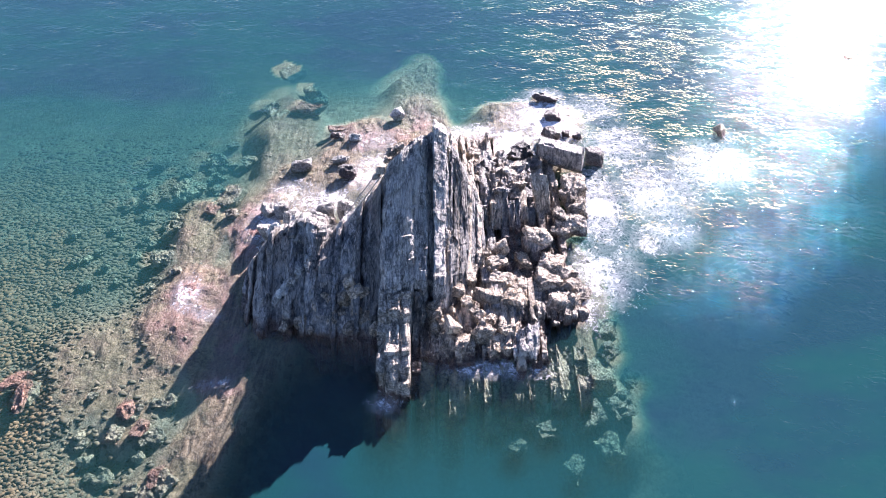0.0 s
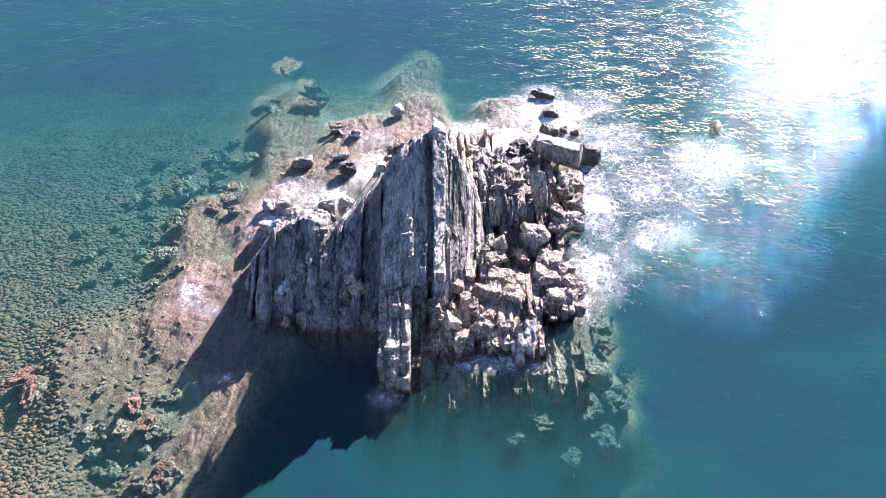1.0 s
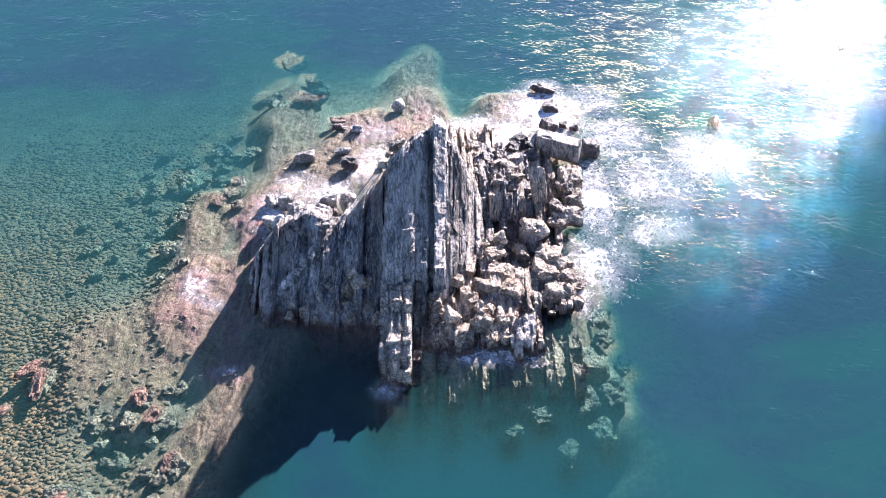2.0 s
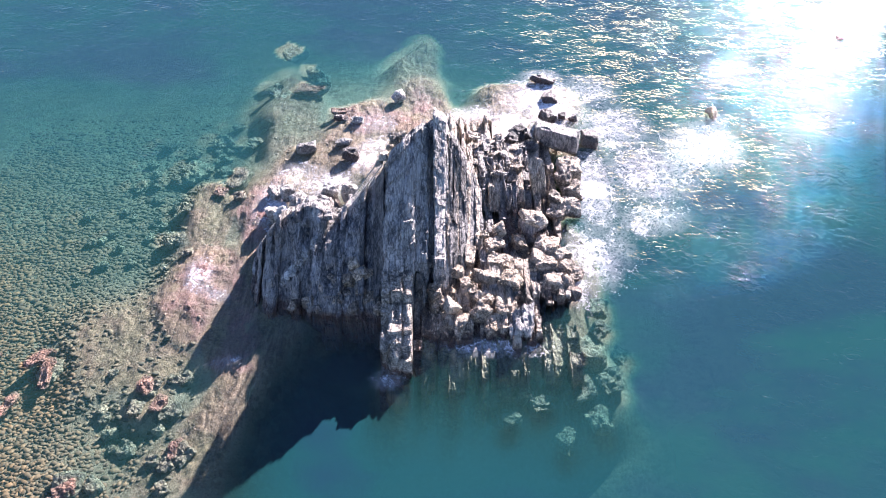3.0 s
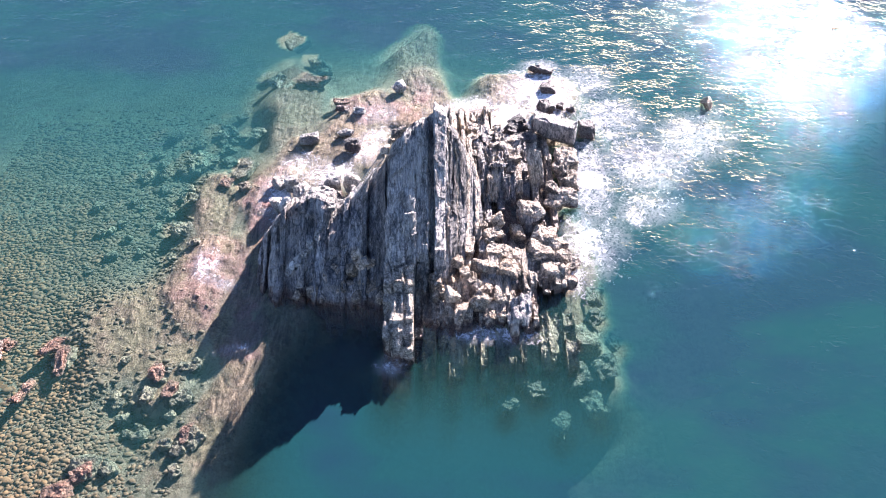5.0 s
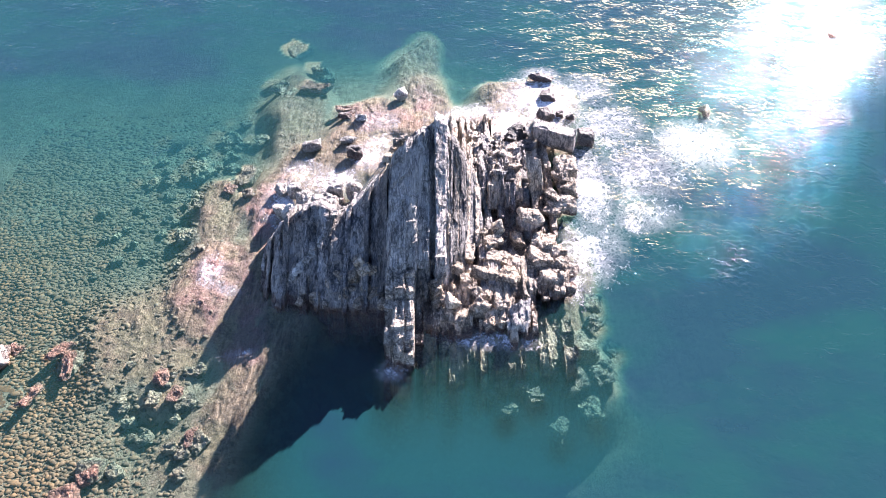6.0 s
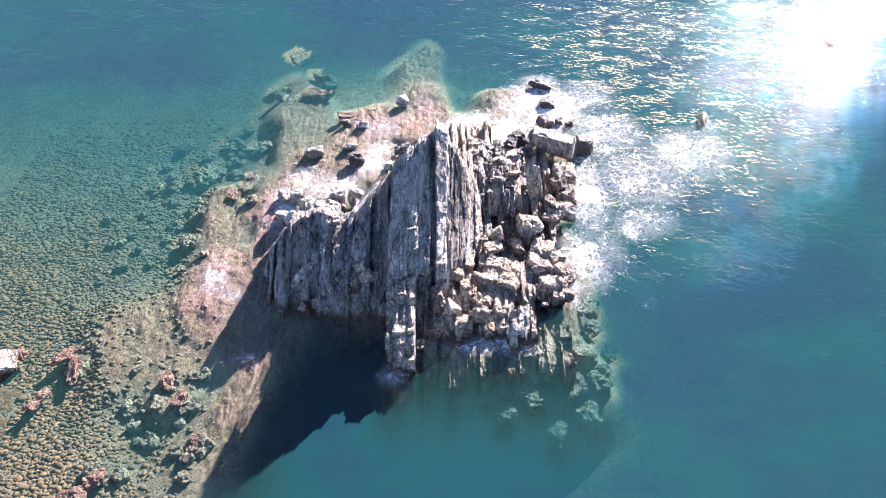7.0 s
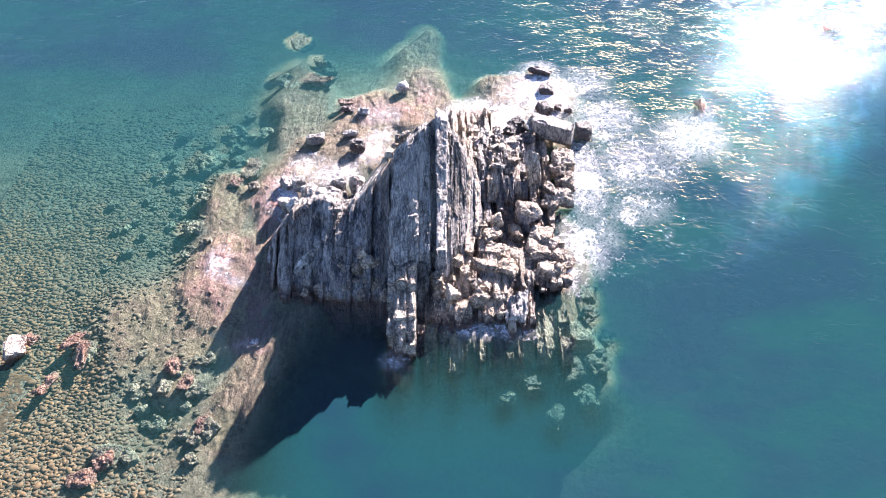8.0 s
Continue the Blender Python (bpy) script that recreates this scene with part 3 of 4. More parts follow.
FIELD2 = [
    (6.4, -12.9, 0.90, 1.7, 1.4, 1.2),
    (1.8, -14.6, 0.30, 2.2, 2.6, 2.6),
    (3.8, -11.3, 1.25, 1.2, 1.2, 0.9),
    (3.2, -11.0, 1.35, 1.1, 1.1, 0.9),
    (5.2, -14.5, 0.00, 2.4, 2.9, 2.2),
    (0.4, -14.4, 0.30, 1.5, 1.8, 2.2),
    (4.8, -2.2, 1.40, 1.1, 0.9, 0.8),
    (5.4, -4.3, 1.10, 1.3, 1.1, 0.8),
]
LUMPS = [
    (11.9, -3.3, 0.70, 3.2, 3.2, 2.6),
    (11.4, -5.8, 0.50, 3.3, 3.3, 2.8),
    (12.7, -8.5, 0.30, 4.2, 3.4, 2.6),
    (9.9, -6.5, 0.20, 2.3, 2.3, 2.2),
    (14.2, -6.7, 0.10, 3.3, 2.6, 2.2),
    (14.0, -9.6, -0.20, 2.8, 2.3, 1.8),
    (13.4, -4.2, 0.20, 3.1, 2.4, 2.2),
    (9.0, -2.6, 0.60, 1.7, 2.8, 3.2),
]
RAGGED = [
    (15.9, 10.1, 1.00, 3.4, 3.4, 2.8),
    (16.2, 6.3, 0.70, 2.7, 2.7, 2.6),
    (15.3, 3.6, 0.50, 3.0, 3.0, 2.6),
    (13.6, 4.6, 0.40, 1.8, 3.4, 3.0),
    (15.4, 7.8, 0.90, 2.6, 2.6, 2.6),
    (13.8, 2.8, 0.30, 2.5, 2.5, 2.2),
]
BACK = [
    (7.2, 13.9, 1.50, 1.5, 1.1, 2.6),
    (10.2, 17.3, 1.20, 2.6, 2.6, 2.2),
    (9.1, 15.8, 1.20, 1.7, 1.7, 2.0),
    (11.3, 13.9, 1.20, 2.1, 2.1, 2.0),
    (13.0, 18.5, 1.20, 1.3, 0.9, 2.4),
    (14.4, 21.8, 0.30, 2.1, 2.5, 2.2),
    (19.6, 17.1, 0.40, 2.8, 3.1, 2.2),
    (16.6, 22.6, 0.10, 1.3, 1.3, 1.2),
    (18.1, 21.9, 0.10, 1.1, 1.1, 1.0),
]
GROUP = "boulders on the platform"


def tumble(rows, seed, label, material=None, lift=0.0):
    for k, (bx, by, bz, sx, sy, sz) in enumerate(rows):
        r = random.Random(seed + k)
        boulder("boulder", bx, by, bz + lift, (sx * 1.08, sy * 1.08, sz * 1.1), seed + k, (r.uniform(-14, 14), r.uniform(-14, 14), r.uniform(-25, 25)), material, 4, label, GROUP)


tumble(FIELD, 20, "weathered tan boulder lying on the rock platform", BOULDER, 0.35)
tumble(FIELD2, 50, "wet grey-brown boulder at the platform's seaward foot", BOULDER, 0.3)
tumble(LUMPS, 80, "large rounded wave-washed rock with sunlit top", BOULDER)
tumble(RAGGED, 110, "ragged brown rock lump standing in the foam", BOULDER)
tumble(BACK, 140, "dark broken rock among the breaking foam", DARK)

# the great tilted block, the leaning blade and the flat cap rock
boulder("fallen_block", 15.0, 15.4, 1.9, (7.2, 3.0, 3.4), 301, (-16, 9, -16), SLATE, 5, "huge dark fallen slate block tilted above the foam", "", 2, 0.0, 0.3)
boulder("upright_slab", 11.7, 6.6, 2.6, (2.3, 1.9, 7.4), 302, (-14, -6, 38), FANBEDS, 4, "upright pale-faced slate blade standing on the platform", "", 3, 0.6, 0.4)
boulder("cap_rock", 10.5, 0.0, 2.3, (3.9, 2.4, 1.1), 303, (6, 8, -18), BOULDER, 4, "flat sunlit cap rock balanced on a dark ledge", "", 4, 0.0, 0.6)
boulder("rock_ledge", 10.6, 0.2, 0.9, (3.2, 2.6, 2.6), 304, (0, 0, 10), SLATE, 3, "dark rock ledge under a flat cap rock")
boulder("front_block", 8.3, -14.4, 0.5, (3.9, 4.4, 4.0), 305, (4, 0, -3), SLATE, 4, "square dark slate block at the water's edge", "", 3, 0.8)
boulder("slate_post", -2.7, -10.6, 2.5, (1.0, 1.3, 5.0), 306, (6, 2, 0), SLATE, 3, "narrow upright slate post with pale sunlit top", "", 2, 0.5, 0.5)
boulder("slate_post", -0.7, -9.0, 2.8, (1.0, 1.3, 5.2), 307, (8, -3, 0), SLATE, 3, "narrow pointed slate post against the cliff", "", 2, 0.5, 0.5)
boulder("ledge_block", -12.8, -3.4, 6.0, (1.3, 1.2, 1.0), 308, (5, 0, 20), PALE, 3, "pale square block on the ridge of the stack", "", 2)
boulder("ledge_block", -13.7, -3.8, 5.7, (0.7, 1.0, 1.0), 309, (5, 10, 40), PALE, 3, "pale split block on the ridge of the stack", "", 2)

# pale broken ledge slanting down the west cliff
r = random.Random(31)
for k in range(15):
    f = k / 14
    bx, by, bz = -13.7 - 3.6 * f + r.uniform(-0.3, 0.3), -6.0 - 4.0 * f, 5.0 - 2.7 * f + r.uniform(-0.15, 0.25)
    size = r.uniform(0.7, 1.3)
    boulder("ledge_stone", bx, by, bz, (size, size * 0.8, size * 0.7), 900 + k, (r.uniform(-25, 25), r.uniform(-25, 25), r.uniform(0, 90)), PALE, 3, "silvery broken stone on a slanting ledge of the shaded cliff", "stones on the slanting ledge", 5)
# lichen-yellow stones along the shoulder at the top of the ladder
for k, (bx, by, bz, size) in enumerate([(-7.0, -0.3, 11.0, 1.0), (-6.4, 0.0, 11.8, 1.2), (-5.8, 0.3, 12.7, 0.9), (-5.2, 0.5, 13.5, 1.1), (-4.5, 0.8, 14.0, 1.0)]):
    boulder("ledge_stone", bx, by, bz, (size * 1.2, size, size * 0.8), 920 + k, (r.uniform(-20, 20), r.uniform(-20, 20), r.uniform(0, 90)), BOULDER, 3, "tan lichen-grown stone on the shoulder of the stack", "stones on the shoulder", 5)

# the pillar in front of the cliff
pillar = empty("rock_pillar", -4.7, -16, -2.5, "tall cracked rock pillar rising from the sea before the cliff", "rock")
pillar_inv = Matrix.Translation((4.7, 16, 2.5))
for px0, px1, drop, fwd in ((-6.35, -5.5, 0.25, 0.3), (-5.55, -4.2, 0.0, -0.2), (-4.25, -3.15, 0.35, 0.1)):
    line = [(-23.0 + fwd, -3.2), (-21.0 + fwd, -0.8), (-20.3 + fwd, 0.2), (-19.9 + fwd, 2.0), (-19.2 + fwd, 3.0 - drop), (-16.4 + fwd, 3.5 - drop), (-14.9, 3.8 - drop), (-14.2, 4.0 - drop), (-13.8, 5.1 - drop), (-11.6, 5.4 - drop), (-10.4, 4.4), (-9.6, -3.2)]
    bed_part("rock_block", stratum(px0, px1, line, 330 + int(10 * px1), blocks=0.3, rough=0.45, ledges=0.45), pillar, pillar_inv, PILLAR)

# scattered stones at the foot of the west cliff and debris behind
r = random.Random(9)
for k, (bx, by, bz, s) in enumerate([(-8.9, -9.2, 2.9, 2.4), (-7.8, -8.9, 2.7, 1.3), (-12.7, -11.4, 1.1, 1.3), (-11.4, -11.7, 1.1, 1.6), (-9.6, -12.3, 0.6, 2.0), (-8.0, -11.4, 1.2, 2.2), (-13.4, -12.3, 0.5, 1.2), (-7.0, -12.6, 0.9, 1.8), (-10.3, -9.8, 2.5, 1.7), (-11.6, -10.0, 2.4, 1.2), (-14.6, -11.6, 1.0, 1.5), (-8.9, -10.9, 1.8, 1.5), (-16.3, -12.0, 0.6, 1.4), (-9.7, -8.5, 3.4, 1.8), (-7.9, -9.3, 3.0, 1.2), (-13.0, -10.4, 1.9, 1.6), (-11.3, -11.1, 1.5, 1.3), (-10.4, -11.0, 1.6, 1.1), (-12.2, -9.4, 2.6, 1.0)]):
    boulder("boulder", bx, by, bz, (s, s * 0.8, s * 0.8), 350 + k, (r.uniform(-30, 30), r.uniform(-30, 30), r.uniform(0, 90)), BOULDER, 3, "dark fallen boulder at the foot of the shaded cliff", "fallen boulders under the cliff")
for k in range(64):
    bx, by = r.uniform(3.6, 9.6), r.uniform(6.2, 14.2)
    s = r.choice((0.6, 0.7, 0.9, 1.2, 1.6))
    boulder("boulder", bx, by, float(np.interp(bx, [4, 8, 10], [3.45, 2.95, 2.1])) + 0.12 * s + r.uniform(-0.2, 0.25), (s * 1.6, s, s * 0.34), 400 + k, (r.uniform(-35, 35), r.uniform(-35, 35), r.uniform(0, 180)), FANBEDS if k % 3 else SLATE, 2 if s < 1 else 3, "grey slab debris heaped on the rock platform", "debris on the platform", 4)

# rocks standing alone in the water
for k, (bx, by, bz, sx, sy, sz, mat, text) in enumerate([
    (-6.4, 27.6, -0.1, 2.1, 1.9, 2.2, PALE, "dark rock with a pale top breaking the surface"),
    (-18.4, 15.6, 0.2, 3.0, 2.4, 1.8, PALE, "pale pointed rock breaking the surface"),
    (-12.0, 21.6, 0.1, 2.0, 1.6, 1.2, PALE, "pale flat rock breaking the surface"),
    (-14.4, 22.6, -0.1, 2.6, 1.6, 0.9, BOULDER, "low brown rock awash in the swell"),
    (-13.4, 16.8, 0.3, 2.4, 1.4, 1.0, PALE, "pale flat slab breaking the surface"),
    (-12.2, 13.8, 0.5, 2.8, 2.2, 1.9, DARK, "dark rock beside white foam"),
    (14.8, 31.4, 0.2, 4.2, 1.8, 1.5, DARK, "long dark flat rock among the foam"),
    (15.3, 27.0, 0.1, 2.6, 3.0, 1.6, DARK, "jagged dark rock among the foam"),
    (37.8, 23.4, 0.1, 1.7, 2.6, 1.8, BOULDER, "lone brown rock in glittering water"),
    (63.3, 43.6, 0.0, 1.4, 1.4, 1.1, DARK, "small dark rock far out in glittering water"),
    (-47.9, -19.6, 0.1, 2.6, 3.6, 2.0, PILLAR, "pale square rock at the shallow shore"),
]):
    boulder("sea_rock", bx, by, bz, (sx, sy, sz), 500 + k, (r.uniform(-8, 8), r.uniform(-8, 8), r.uniform(-15, 15)), mat, 3, text, "rocks in the water", 5)
for k, (bx, by, bz, s) in enumerate([(-17.6, 4.0, 1.2, 3.0), (-19.2, 5.6, 0.9, 2.6), (-18.9, 0.6, 1.8, 2.6), (-16.0, 2.2, 2.2, 2.4), (-14.0, 5.4, 1.0, 2.4), (-20.6, 2.0, 0.8, 2.4), (-21.0, 6.4, 0.2, 2.2), (-11.5, 5.2, 1.4, 2.6)]):
    boulder("boulder", bx, by, bz, (s * 0.8, s, s * 1.1), 540 + k, (r.uniform(-15, 15), r.uniform(-15, 15), r.uniform(0, 60)), PALE, 3, "pale sunlit rock behind the ridge, washed by foam", "pale rocks behind the ridge", 6)

# drowned boulders
for k, (bx, by, s, top) in enumerate([
    (-32.3, -0.4, 3.0, -0.7), (-33.3, 14.2, 3.8, -0.9), (-35.2, 12.4, 2.6, -1.3), (-31.1, 21.0, 3.0, -1.4), (-26.4, 20.6, 2.6, -1.7), (-25.5, 32.5, 3.0, -2.0), (-19.0, 36.8, 3.4, -1.8),
    (-25.0, 6.2, 3.0, -0.5), (-30.5, 17.0, 2.4, -1.6), (-29.7, -21.4, 2.4, -0.2), (-27.8, -23.4, 2.2, -0.3), (-24.5, -28.6, 2.4, -0.1), (-40.6, -19.2, 3.0, -0.25), (-34.4, -32.0, 3.0, 0.0),
]):
    boulder("drowned_boulder", bx, by, min(top, bed_at(bx, by) + 0.34 * s) - s * 0.22, (s, s * 1.1, s * 0.5), 580 + k, (r.uniform(-10, 10), r.uniform(-10, 10), r.uniform(0, 180)), DROWNED, 4, "weed-covered boulder just under clear water", "drowned boulders", 6)
for k, (bx, by, s, top) in enumerate([
    (17.5, -10.0, 3.0, -1.2), (15.6, -15.6, 4.2, -1.5), (17.8, -19.0, 3.6, -2.2), (14.0, -20.4, 3.4, -2.0), (10.0, -22.6, 2.6, -1.6), (6.7, -24.2, 2.4, -2.1),
    (13.0, -17.4, 3.0, -1.3), (17.2, -13.2, 2.4, -1.3), (8.4, -21.4, 1.8, -1.7), (15.8, -23.4, 3.0, -2.6), (12.0, -25.6, 2.8, -2.8), (19.0, -16.0, 2.2, -2.1), (11.4, -19.8, 2.0, -1.7), (5.0, -21.8, 1.8, -2.0),
]):
    boulder("drowned_boulder", bx, by, top - s * 0.3, (s, s * 1.15, s * 0.7), 610 + k, (r.uniform(-10, 10), r.uniform(-10, 10), r.uniform(0, 180)), DROWNED, 4, "pale weedy boulder deep under blue-green water", "drowned boulders", 6)

for k in range(34):
    west = k < 20
    bx, by = (r.uniform(-41, -28), r.uniform(-4, 23)) if west else (r.uniform(-34, -25), r.uniform(-33, -19))
    s = r.uniform(1.0, 2.4)
    boulder("drowned_boulder", bx, by, bed_at(bx, by) + 0.1 * s, (s, s * r.uniform(0.8, 1.3), s * 0.5), 640 + k, (r.uniform(-10, 10), r.uniform(-10, 10), r.uniform(0, 180)), DROWNED, 3, "weed-covered boulder just under clear water", "drowned boulders", 6)

for k, (bx, by, s) in enumerate([
    (-44.7, 5.0, 1.6), (-40.3, 6.0, 1.4), (-40.6, 1.9, 1.7), (-42.8, -0.0, 1.5), (-38.6, 20.3, 2.4), (-33.1, 4.9, 2.0), (-34.0, 7.0, 1.6), (-32.8, 0.5, 2.8), (-30.4, 20.9, 2.4), (-38.0, 11.4, 2.2), (-34.6, 18.4, 1.8), (-39.9, 16.0, 1.6), (-34.1, 12.5, 2.6), (-32.3, 14.6, 2.6), (-37.0, -3.3, 1.3), (-41.6, 0.5, 1.2), (-25.5, 6.5, 2.2), (-29.9, 24.8, 2.0), (-32.5, -5.1, 1.4), (-42.2, -6.4, 1.2), (-32.2, -26.4, 1.8), (-30.3, -28.3, 2.0), (-27.2, -29.5, 1.6), (-30.4, -24.5, 1.5), (-27.5, -26.1, 1.5), (-31.5, -28.0, 1.3), (-26.2, -24.2, 1.4), (-33.8, -23.9, 1.3),
]):
    boulder("drowned_boulder", bx, by, bed_at(bx, by) + 0.16 * s, (s, s * r.uniform(0.75, 1.1), s * 0.55), 760 + k, (r.uniform(-10, 10), r.uniform(-10, 10), r.uniform(-30, 30)), DROWNED, 3, "weed-covered boulder just under clear water", "drowned boulders", 6)

for k, (bx, by, sx, sy, turn) in enumerate([(-41.9, -18.2, 3.6, 1.5, 48), (-40.4, -20.0, 1.7, 4.6, 10), (-43.0, -23.6, 1.6, 3.8, -18), (-34.4, -32.6, 3.2, 2.2, 30), (-35.9, -34.4, 3.0, 2.4, 10), (-30.0, -21.4, 1.9, 2.3, 20), (-28.0, -23.4, 1.6, 2.2, -10), (-25.4, -28.4, 1.2, 3.2, -8), (-47.0, -18.0, 2.4, 2.0, 0)]):
    boulder("weed_rock", bx, by, -0.34, (sx, sy, 0.75), 690 + k, (r.uniform(-5, 5), r.uniform(-5, 5), turn), RUST, 4, "rust-red weed-covered rock awash in the shallows", "weed-covered rocks", 6)

# flat slabs lying under water off the north-west side
for k, (bx, by, sx, sy, sz, top, turn, mat) in enumerate([(-23.6, 42.0, 5.0, 4.2, 1.4, -1.7, -35, DROWNED), (-20.0, 37.2, 3.2, 2.8, 1.1, -2.0, 10, DROWNED), (-19.4, 31.2, 5.6, 2.8, 1.1, -1.2, -8, RUST), (-23.4, 30.6, 2.4, 2.6, 1.0, -2.0, 20, DROWNED), (-26.6, 10.6, 2.8, 4.4, 1.3, -0.45, -12, DROWNED), (-28.4, 7.8, 2.2, 1.9, 1.0, -0.35, -25, RUST), (-14.6, 24.6, 3.4, 1.5, 1.0, -0.2, -4, RUST)]):
    boulder("drowned_slab", bx, by, top - sz * 0.42, (sx, sy, sz), 720 + k, (3, -3, turn), mat, 4, "flat slab lying just under clear water", "drowned slabs", 3, 0.0, 0.5)

# ---- ladder up the ridge ----
def bar(a, b, width, thick):
    """A square bar from a to b. Returns points and faces."""
    a, b = Vector(a), Vector(b)
    m = (b - a).to_track_quat("Z", "Y").to_matrix()
    pts = [end + m @ Vector((sx * width / 2, sy * thick / 2, 0)) for end in (a, b) for sx, sy in ((-1, -1), (1, -1), (1, 1), (-1, 1))]
    return pts, [(3, 2, 1, 0), (4, 5, 6, 7), (0, 1, 5, 4), (1, 2, 6, 5), (2, 3, 7, 6), (3, 0, 4, 7)]


low, high = Vector((-10.1, -1.9, 6.9)), Vector((-6.7, -1.2, 11.8))
ladder = empty("ladder", *low, "weathered ladder fixed up the ridge of the sea stack", "ladder")
side = (high - low).cross(Vector((0.08, -0.70, 0.71))).normalized() * 0.28
back_m = Matrix.Translation(-low)
for sgn in (-1, 1):
    me = mesh_of("rail", *bar(low + sgn * side, high + sgn * side, 0.065, 0.07), TIMBER, smooth=False)
    me.transform(back_m)
    part("rail", me, ladder)
for k in range(19):
    q = low.lerp(high, (k + 0.6) / 19.2)
    me = mesh_of("rung", *bar(q - side, q + side, 0.065, 0.05), TIMBER, smooth=False)
    me.transform(back_m)
    part("rung", me, ladder)

# ---- loose stones on the bed ----
def pebble(seed):
    g = np.random.default_rng(seed)
    v, f = BALLS[1]
    d = v / np.linalg.norm(v, axis=1)[:, None]
    p = d * (1 + g.normal(0, 0.3, (len(v), 1))) * np.array([1.0, g.uniform(0.5, 0.75), g.uniform(0.07, 0.12)])
    return p, np.array(f)


KINDS = [pebble(k) for k in range(7)]


def stone_field(name, places, label):
    """Many loose stones in one mesh. places: x, y, z, size, turn, kind."""
    co, tri, base = [], [], 0
    for sx, sy, sz, s, a, kind in places:
        p, f = KINDS[int(kind)]
        ca, sa = math.cos(a), math.sin(a)
        q = np.stack([p[:, 0] * ca - p[:, 1] * sa, p[:, 0] * sa + p[:, 1] * ca, p[:, 2]], -1) * s + (sx, sy, sz)
        co.append(q), tri.append(f + base)
        base += len(q)
    co, tri = np.concatenate(co), np.concatenate(tri)
    me = bpy.data.meshes.new(name)
    me.vertices.add(len(co)), me.loops.add(tri.size), me.polygons.add(len(tri))
    me.vertices.foreach_set("co", co.ravel())
    me.loops.foreach_set("vertex_index", tri.ravel())
    me.polygons.foreach_set("loop_start", np.arange(0, tri.size, 3))
    me.update(calc_edges=True)
    me.materials.append(STONE)
    return tagged(new(name, me), label, "stones", kind="stuff")


g = np.random.default_rng(12)
places = []
for sx in np.arange(-60, -25, 0.37):
    for sy in np.arange(-43, 31, 0.37):
        qx, qy = sx + g.uniform(-0.2, 0.2), sy + g.uniform(-0.2, 0.2)
        reef = BR[np.searchsorted(YS, qy), np.searchsorted(XS, qx)]
        chance = 1.0 * (1 - reef) ** 1.5 * float(soft(-26, -42, qx + 0.15 * qy)) * float(soft(32, 12, qy))
        patch = fbm(qx, qy, 1.0, 0.11, 3)
        if patch > 0.3:
            chance *= 0.6
        if g.random() < chance:
            s = g.uniform(0.2, 0.44) * (1.0 if g.random() < 0.95 else 1.5)
            places.append((qx, qy, bed_at(qx, qy) + 0.02 * s + g.uniform(0, 0.025), s, g.normal(0.15, 0.6), g.integers(0, 7)))
chosen = [p for p in places if -48 < p[0] < -36 and -40 < p[1] < -22][:280]
picked = set(chosen)
stone_field("seabed_stones", [p for p in places if p not in picked], "rounded olive-grey stones strewn over the shallow seabed")
rubble = []
for rx in np.arange(-44, 20, 0.75):
    for ry in np.arange(-32, 44, 0.75):
        qx, qy = rx + g.uniform(-0.35, 0.35), ry + g.uniform(-0.35, 0.35)
        if BR[np.searchsorted(YS, qy), np.searchsorted(XS, qx)] > 0.3 and g.random() < 0.16:
            s = g.uniform(0.14, 0.32)
            rubble.append((qx, qy, bed_at(qx, qy) - 0.05 * s, s, g.uniform(0, 6.3), g.integers(0, 7)))
stone_field("reef_rubble", rubble, "rust-brown weed-grown rubble lying over the reef").data.materials[0] = REEFSTONE
shared = []
for p, f in KINDS:
    shared.append(mesh_of("stone", p, f, STONE, smooth=False))
for sx, sy, sz, s, a, kind in chosen:
    ob = new("stone", shared[int(kind)])
    ob.matrix_world = Matrix.LocRotScale((sx, sy, sz), Euler((0, 0, a)), (s, s, s))
    ob.parent = seabed

# ---- the sea ----
WX, WY = reach_axis(-70, 60, 0.5, 2600), reach_axis(-46, 58, 0.5, 2600)
HX, HY = np.meshgrid(WX, WY)
graph = bpy.context.evaluated_depsgraph_get()
graph.update()
DEPTH = np.full(HX.shape, 13.0)
down, aslant = Vector((0, 0, -1)), Vector((0.12, 0.76, -0.64))
for j in range(HX.shape[0]):
    for i in range(HX.shape[1]):
        if abs(HX[j, i]) < 75 and abs(HY[j, i]) < 64:
            hit, place, *_ = scene.ray_cast(graph, Vector((HX[j, i], HY[j, i], 40.0)), down)
            if hit and place.z < 0:
                hit, place, *_ = scene.ray_cast(graph, Vector((HX[j, i], HY[j, i], 0.0)), aslant)
            DEPTH[j, i] = max(0.0, -place.z) if hit else 13.0
MURK = 0.96 * (1 - np.exp(-np.maximum(DEPTH - 0.05, 0) * 0.25 - 0.035 * DEPTH ** 2))
# deep water blurs what lies under it
blur, wide_depth = MURK.copy(), DEPTH.copy()
for _ in range(2):
    for field in (blur, wide_depth):
        field[1:-1, 1:-1] = (field[1:-1, 1:-1] * 2 + field[:-2, 1:-1] + field[2:, 1:-1] + field[1:-1, :-2] + field[1:-1, 2:]) / 6
deepish = soft(0.9, 3.2, wide_depth) * soft(6, -4, HY)
MURK = MURK * (1 - deepish) + blur * deepish
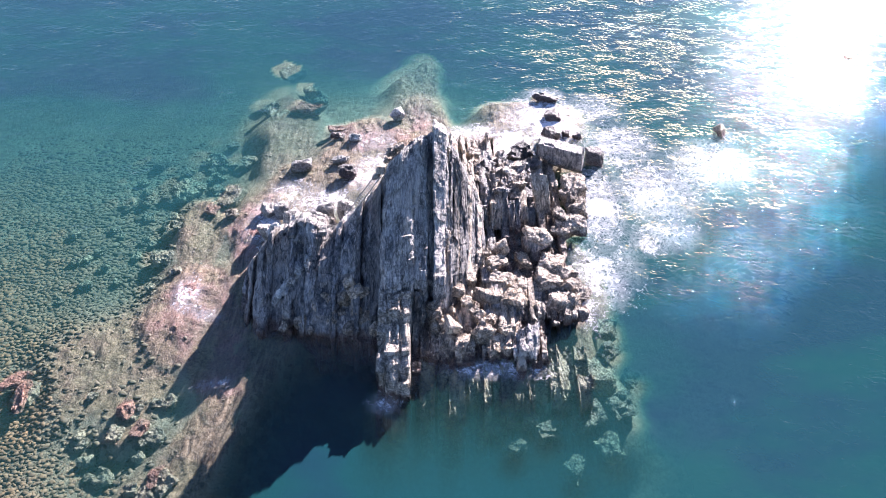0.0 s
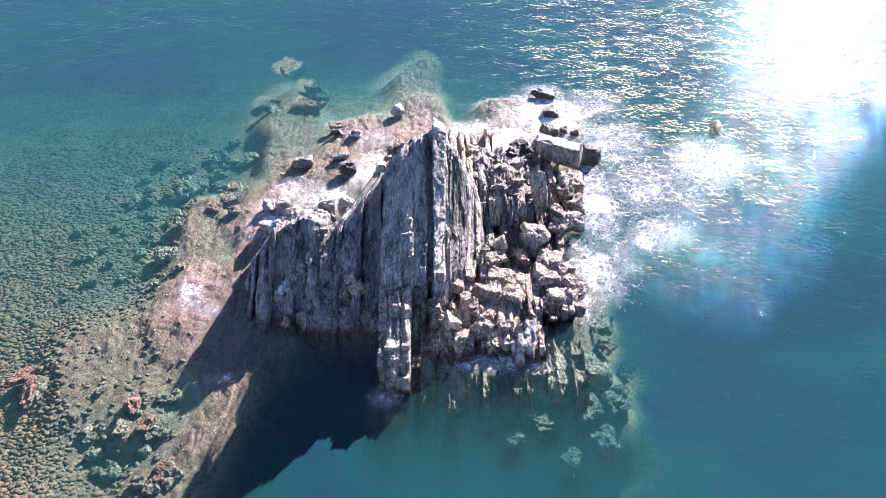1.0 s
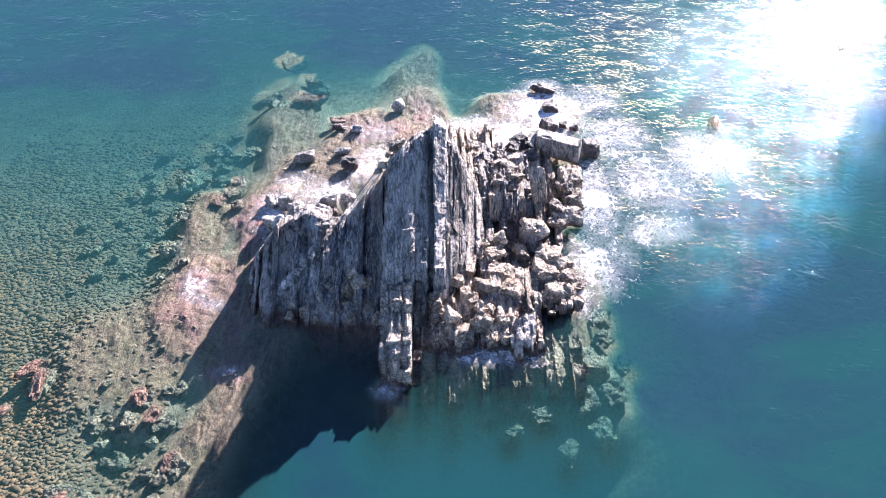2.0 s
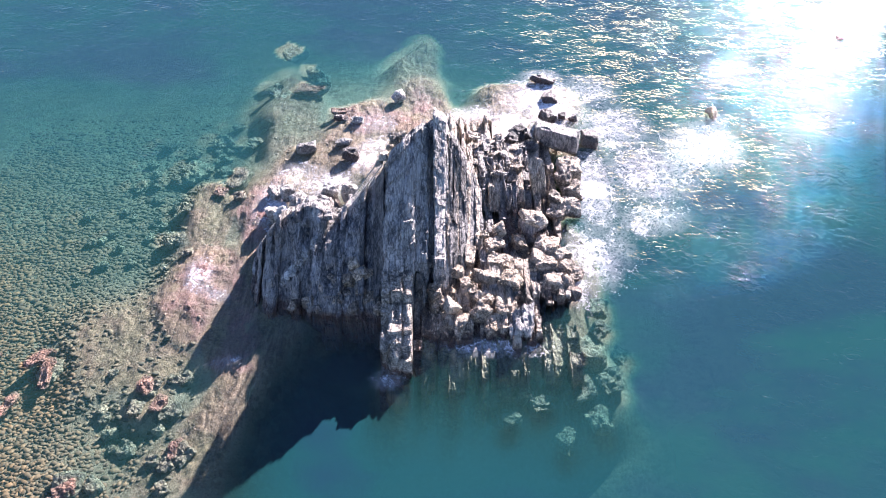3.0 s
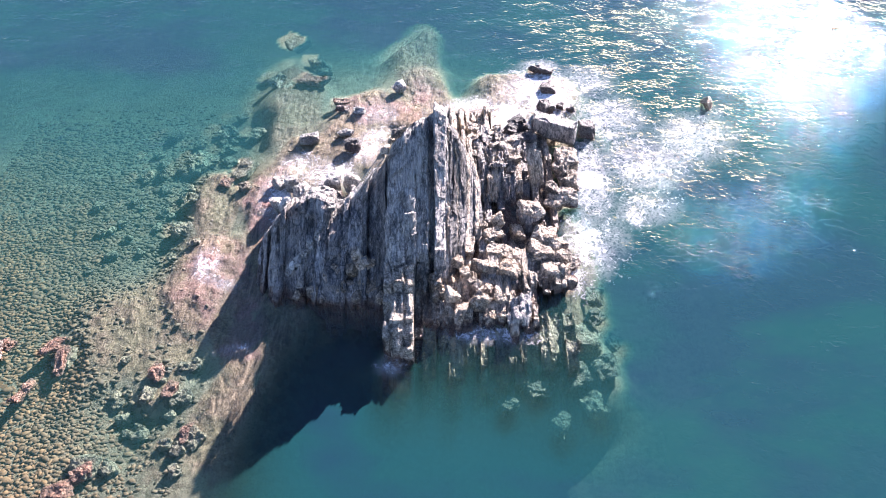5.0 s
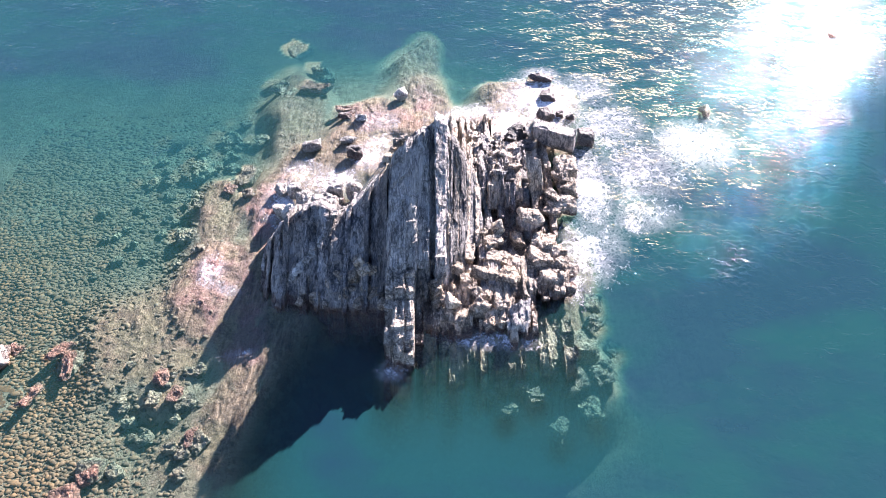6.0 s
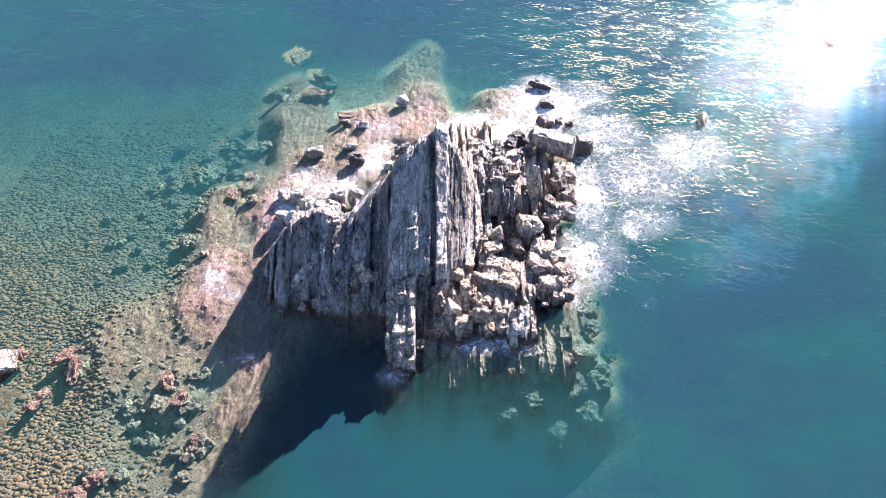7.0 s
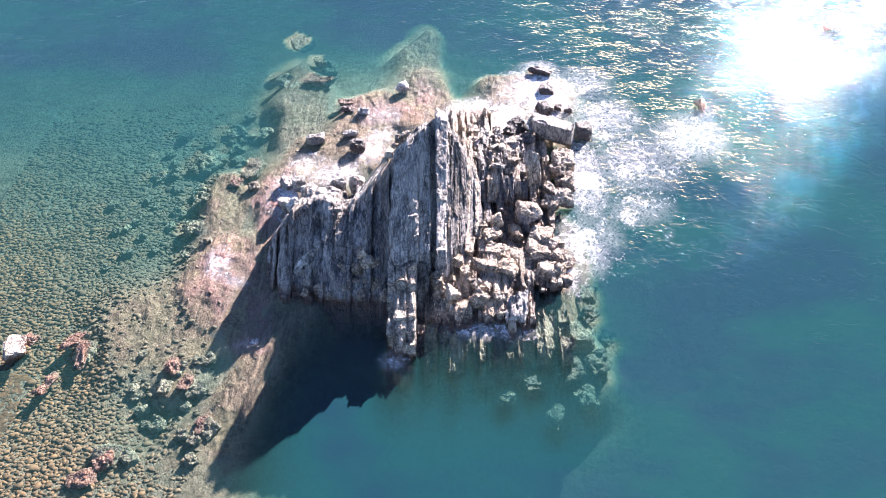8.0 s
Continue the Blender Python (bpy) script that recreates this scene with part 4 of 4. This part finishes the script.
# centre x, y, half sizes, turn, strength of the breaking foam
FOAM_A = [
    (14.5, 25.5, 6.5, 7.5, 15, 1.0), (8.0, 19.5, 5.5, 3.5, 20, 1.0), (19.0, 8.0, 3.6, 9.5, 0, 0.78), (17.3, -4.0, 3.5, 5.8, 10, 0.74), (26.0, 11.0, 9.0, 8.5, 15, 0.53), (34.0, 16.0, 8.0, 7.0, 20, 0.55), (23.0, 20.0, 7.0, 7.0, 0, 0.64),
]
FOAM_C = [
    (4.5, 23.0, 5.0, 2.4, 5, 0.8), (9.5, 21.5, 5.0, 3.0, 15, 0.9), (21.0, 29.0, 6.0, 5.0, 0, 0.58), (25.0, 2.0, 7.0, 4.0, 10, 0.5),
    (15.0, -9.0, 3.0, 3.0, 0, 0.6), (9.5, -9.0, 1.8, 3.5, 0, 0.5), (5.0, -16.9, 6.0, 1.6, 0, 0.66), (9.0, 13.5, 2.5, 2.5, 0, 0.7), (20.0, -2.0, 4.0, 6.0, 0, 0.45),
    (2.5, 21.8, 4.5, 1.6, 0, 0.6), (14.5, 32.5, 3.5, 2.0, 0, 0.8),
]
FOAM_B = [
    (-27.6, -6.8, 2.2, 3.6, 10, 0.6), (-25.2, -9.8, 3.0, 1.1, -20, 0.58), (-20.5, 4.5, 3.2, 5.2, 0, 0.85), (-10.5, 13.5, 3.2, 3.4, 40, 0.8), (-15.0, 8.5, 4.5, 3.4, 0, 0.78), (-9.5, 16.0, 3.0, 2.2, 30, 0.8), (-5.5, 21.0, 4.5, 1.2, 10, 0.62), (-19.0, 10.5, 3.5, 3.0, 0, 0.6), (-9.0, 21.0, 5.0, 3.5, 0, 0.48),
    (-5.6, -20.9, 2.0, 1.5, 0, 0.7), (-22.0, -18.6, 2.4, 0.8, 15, 0.5), (-4.0, 19.5, 3.0, 2.0, 0, 0.45), (38.0, 22.0, 3.5, 3.0, 0, 0.35),
]
FOAM = np.zeros(HX.shape)
for cx, cy, rx, ry, turn, power in FOAM_A + FOAM_B + FOAM_C:
    a = radians(turn)
    u, v = (HX - cx) * math.cos(a) + (HY - cy) * math.sin(a), -(HX - cx) * math.sin(a) + (HY - cy) * math.cos(a)
    FOAM = np.maximum(FOAM, 0.9 * power * np.exp(-1.1 * ((u / rx) ** 2 + (v / ry) ** 2)))
me = grid_mesh("sea_surface", WX, WY, np.zeros(HX.shape), WATER)
give(me, "murk", MURK)
give(me, "foam", FOAM)
lee = HY - np.interp(HX, [10, 16, 41, 57, 72, 110], [-8, -5, 5, 21, 40, 84])
gusts = 0.34 + 0.95 * np.exp(-(((HX - 29) / 14) ** 2 + ((HY - 13) / 13) ** 2)) + 0.75 * np.exp(-(((HX - 27) / 12) ** 2 + ((HY - 34) / 14) ** 2))
gusts = gusts + 0.45 * np.exp(-(((HX - 56) / 26) ** 2 + ((HY - 50) / 24) ** 2))
rough_water = 0.25 + soft(-7, 6, lee) * soft(-4, 18, HX) * gusts + 0.3 * np.exp(-(((HX - 26) / 14) ** 2 + ((HY + 4) / 7) ** 2))
give(me, "ruffle", rough_water)
sea = tagged(new("sea_surface", me), "blue-green sea water with ripples, glitter and foam round the rocks", "water", kind="structure")
sea.visible_shadow = False  # clear water lets the sun down to the bed
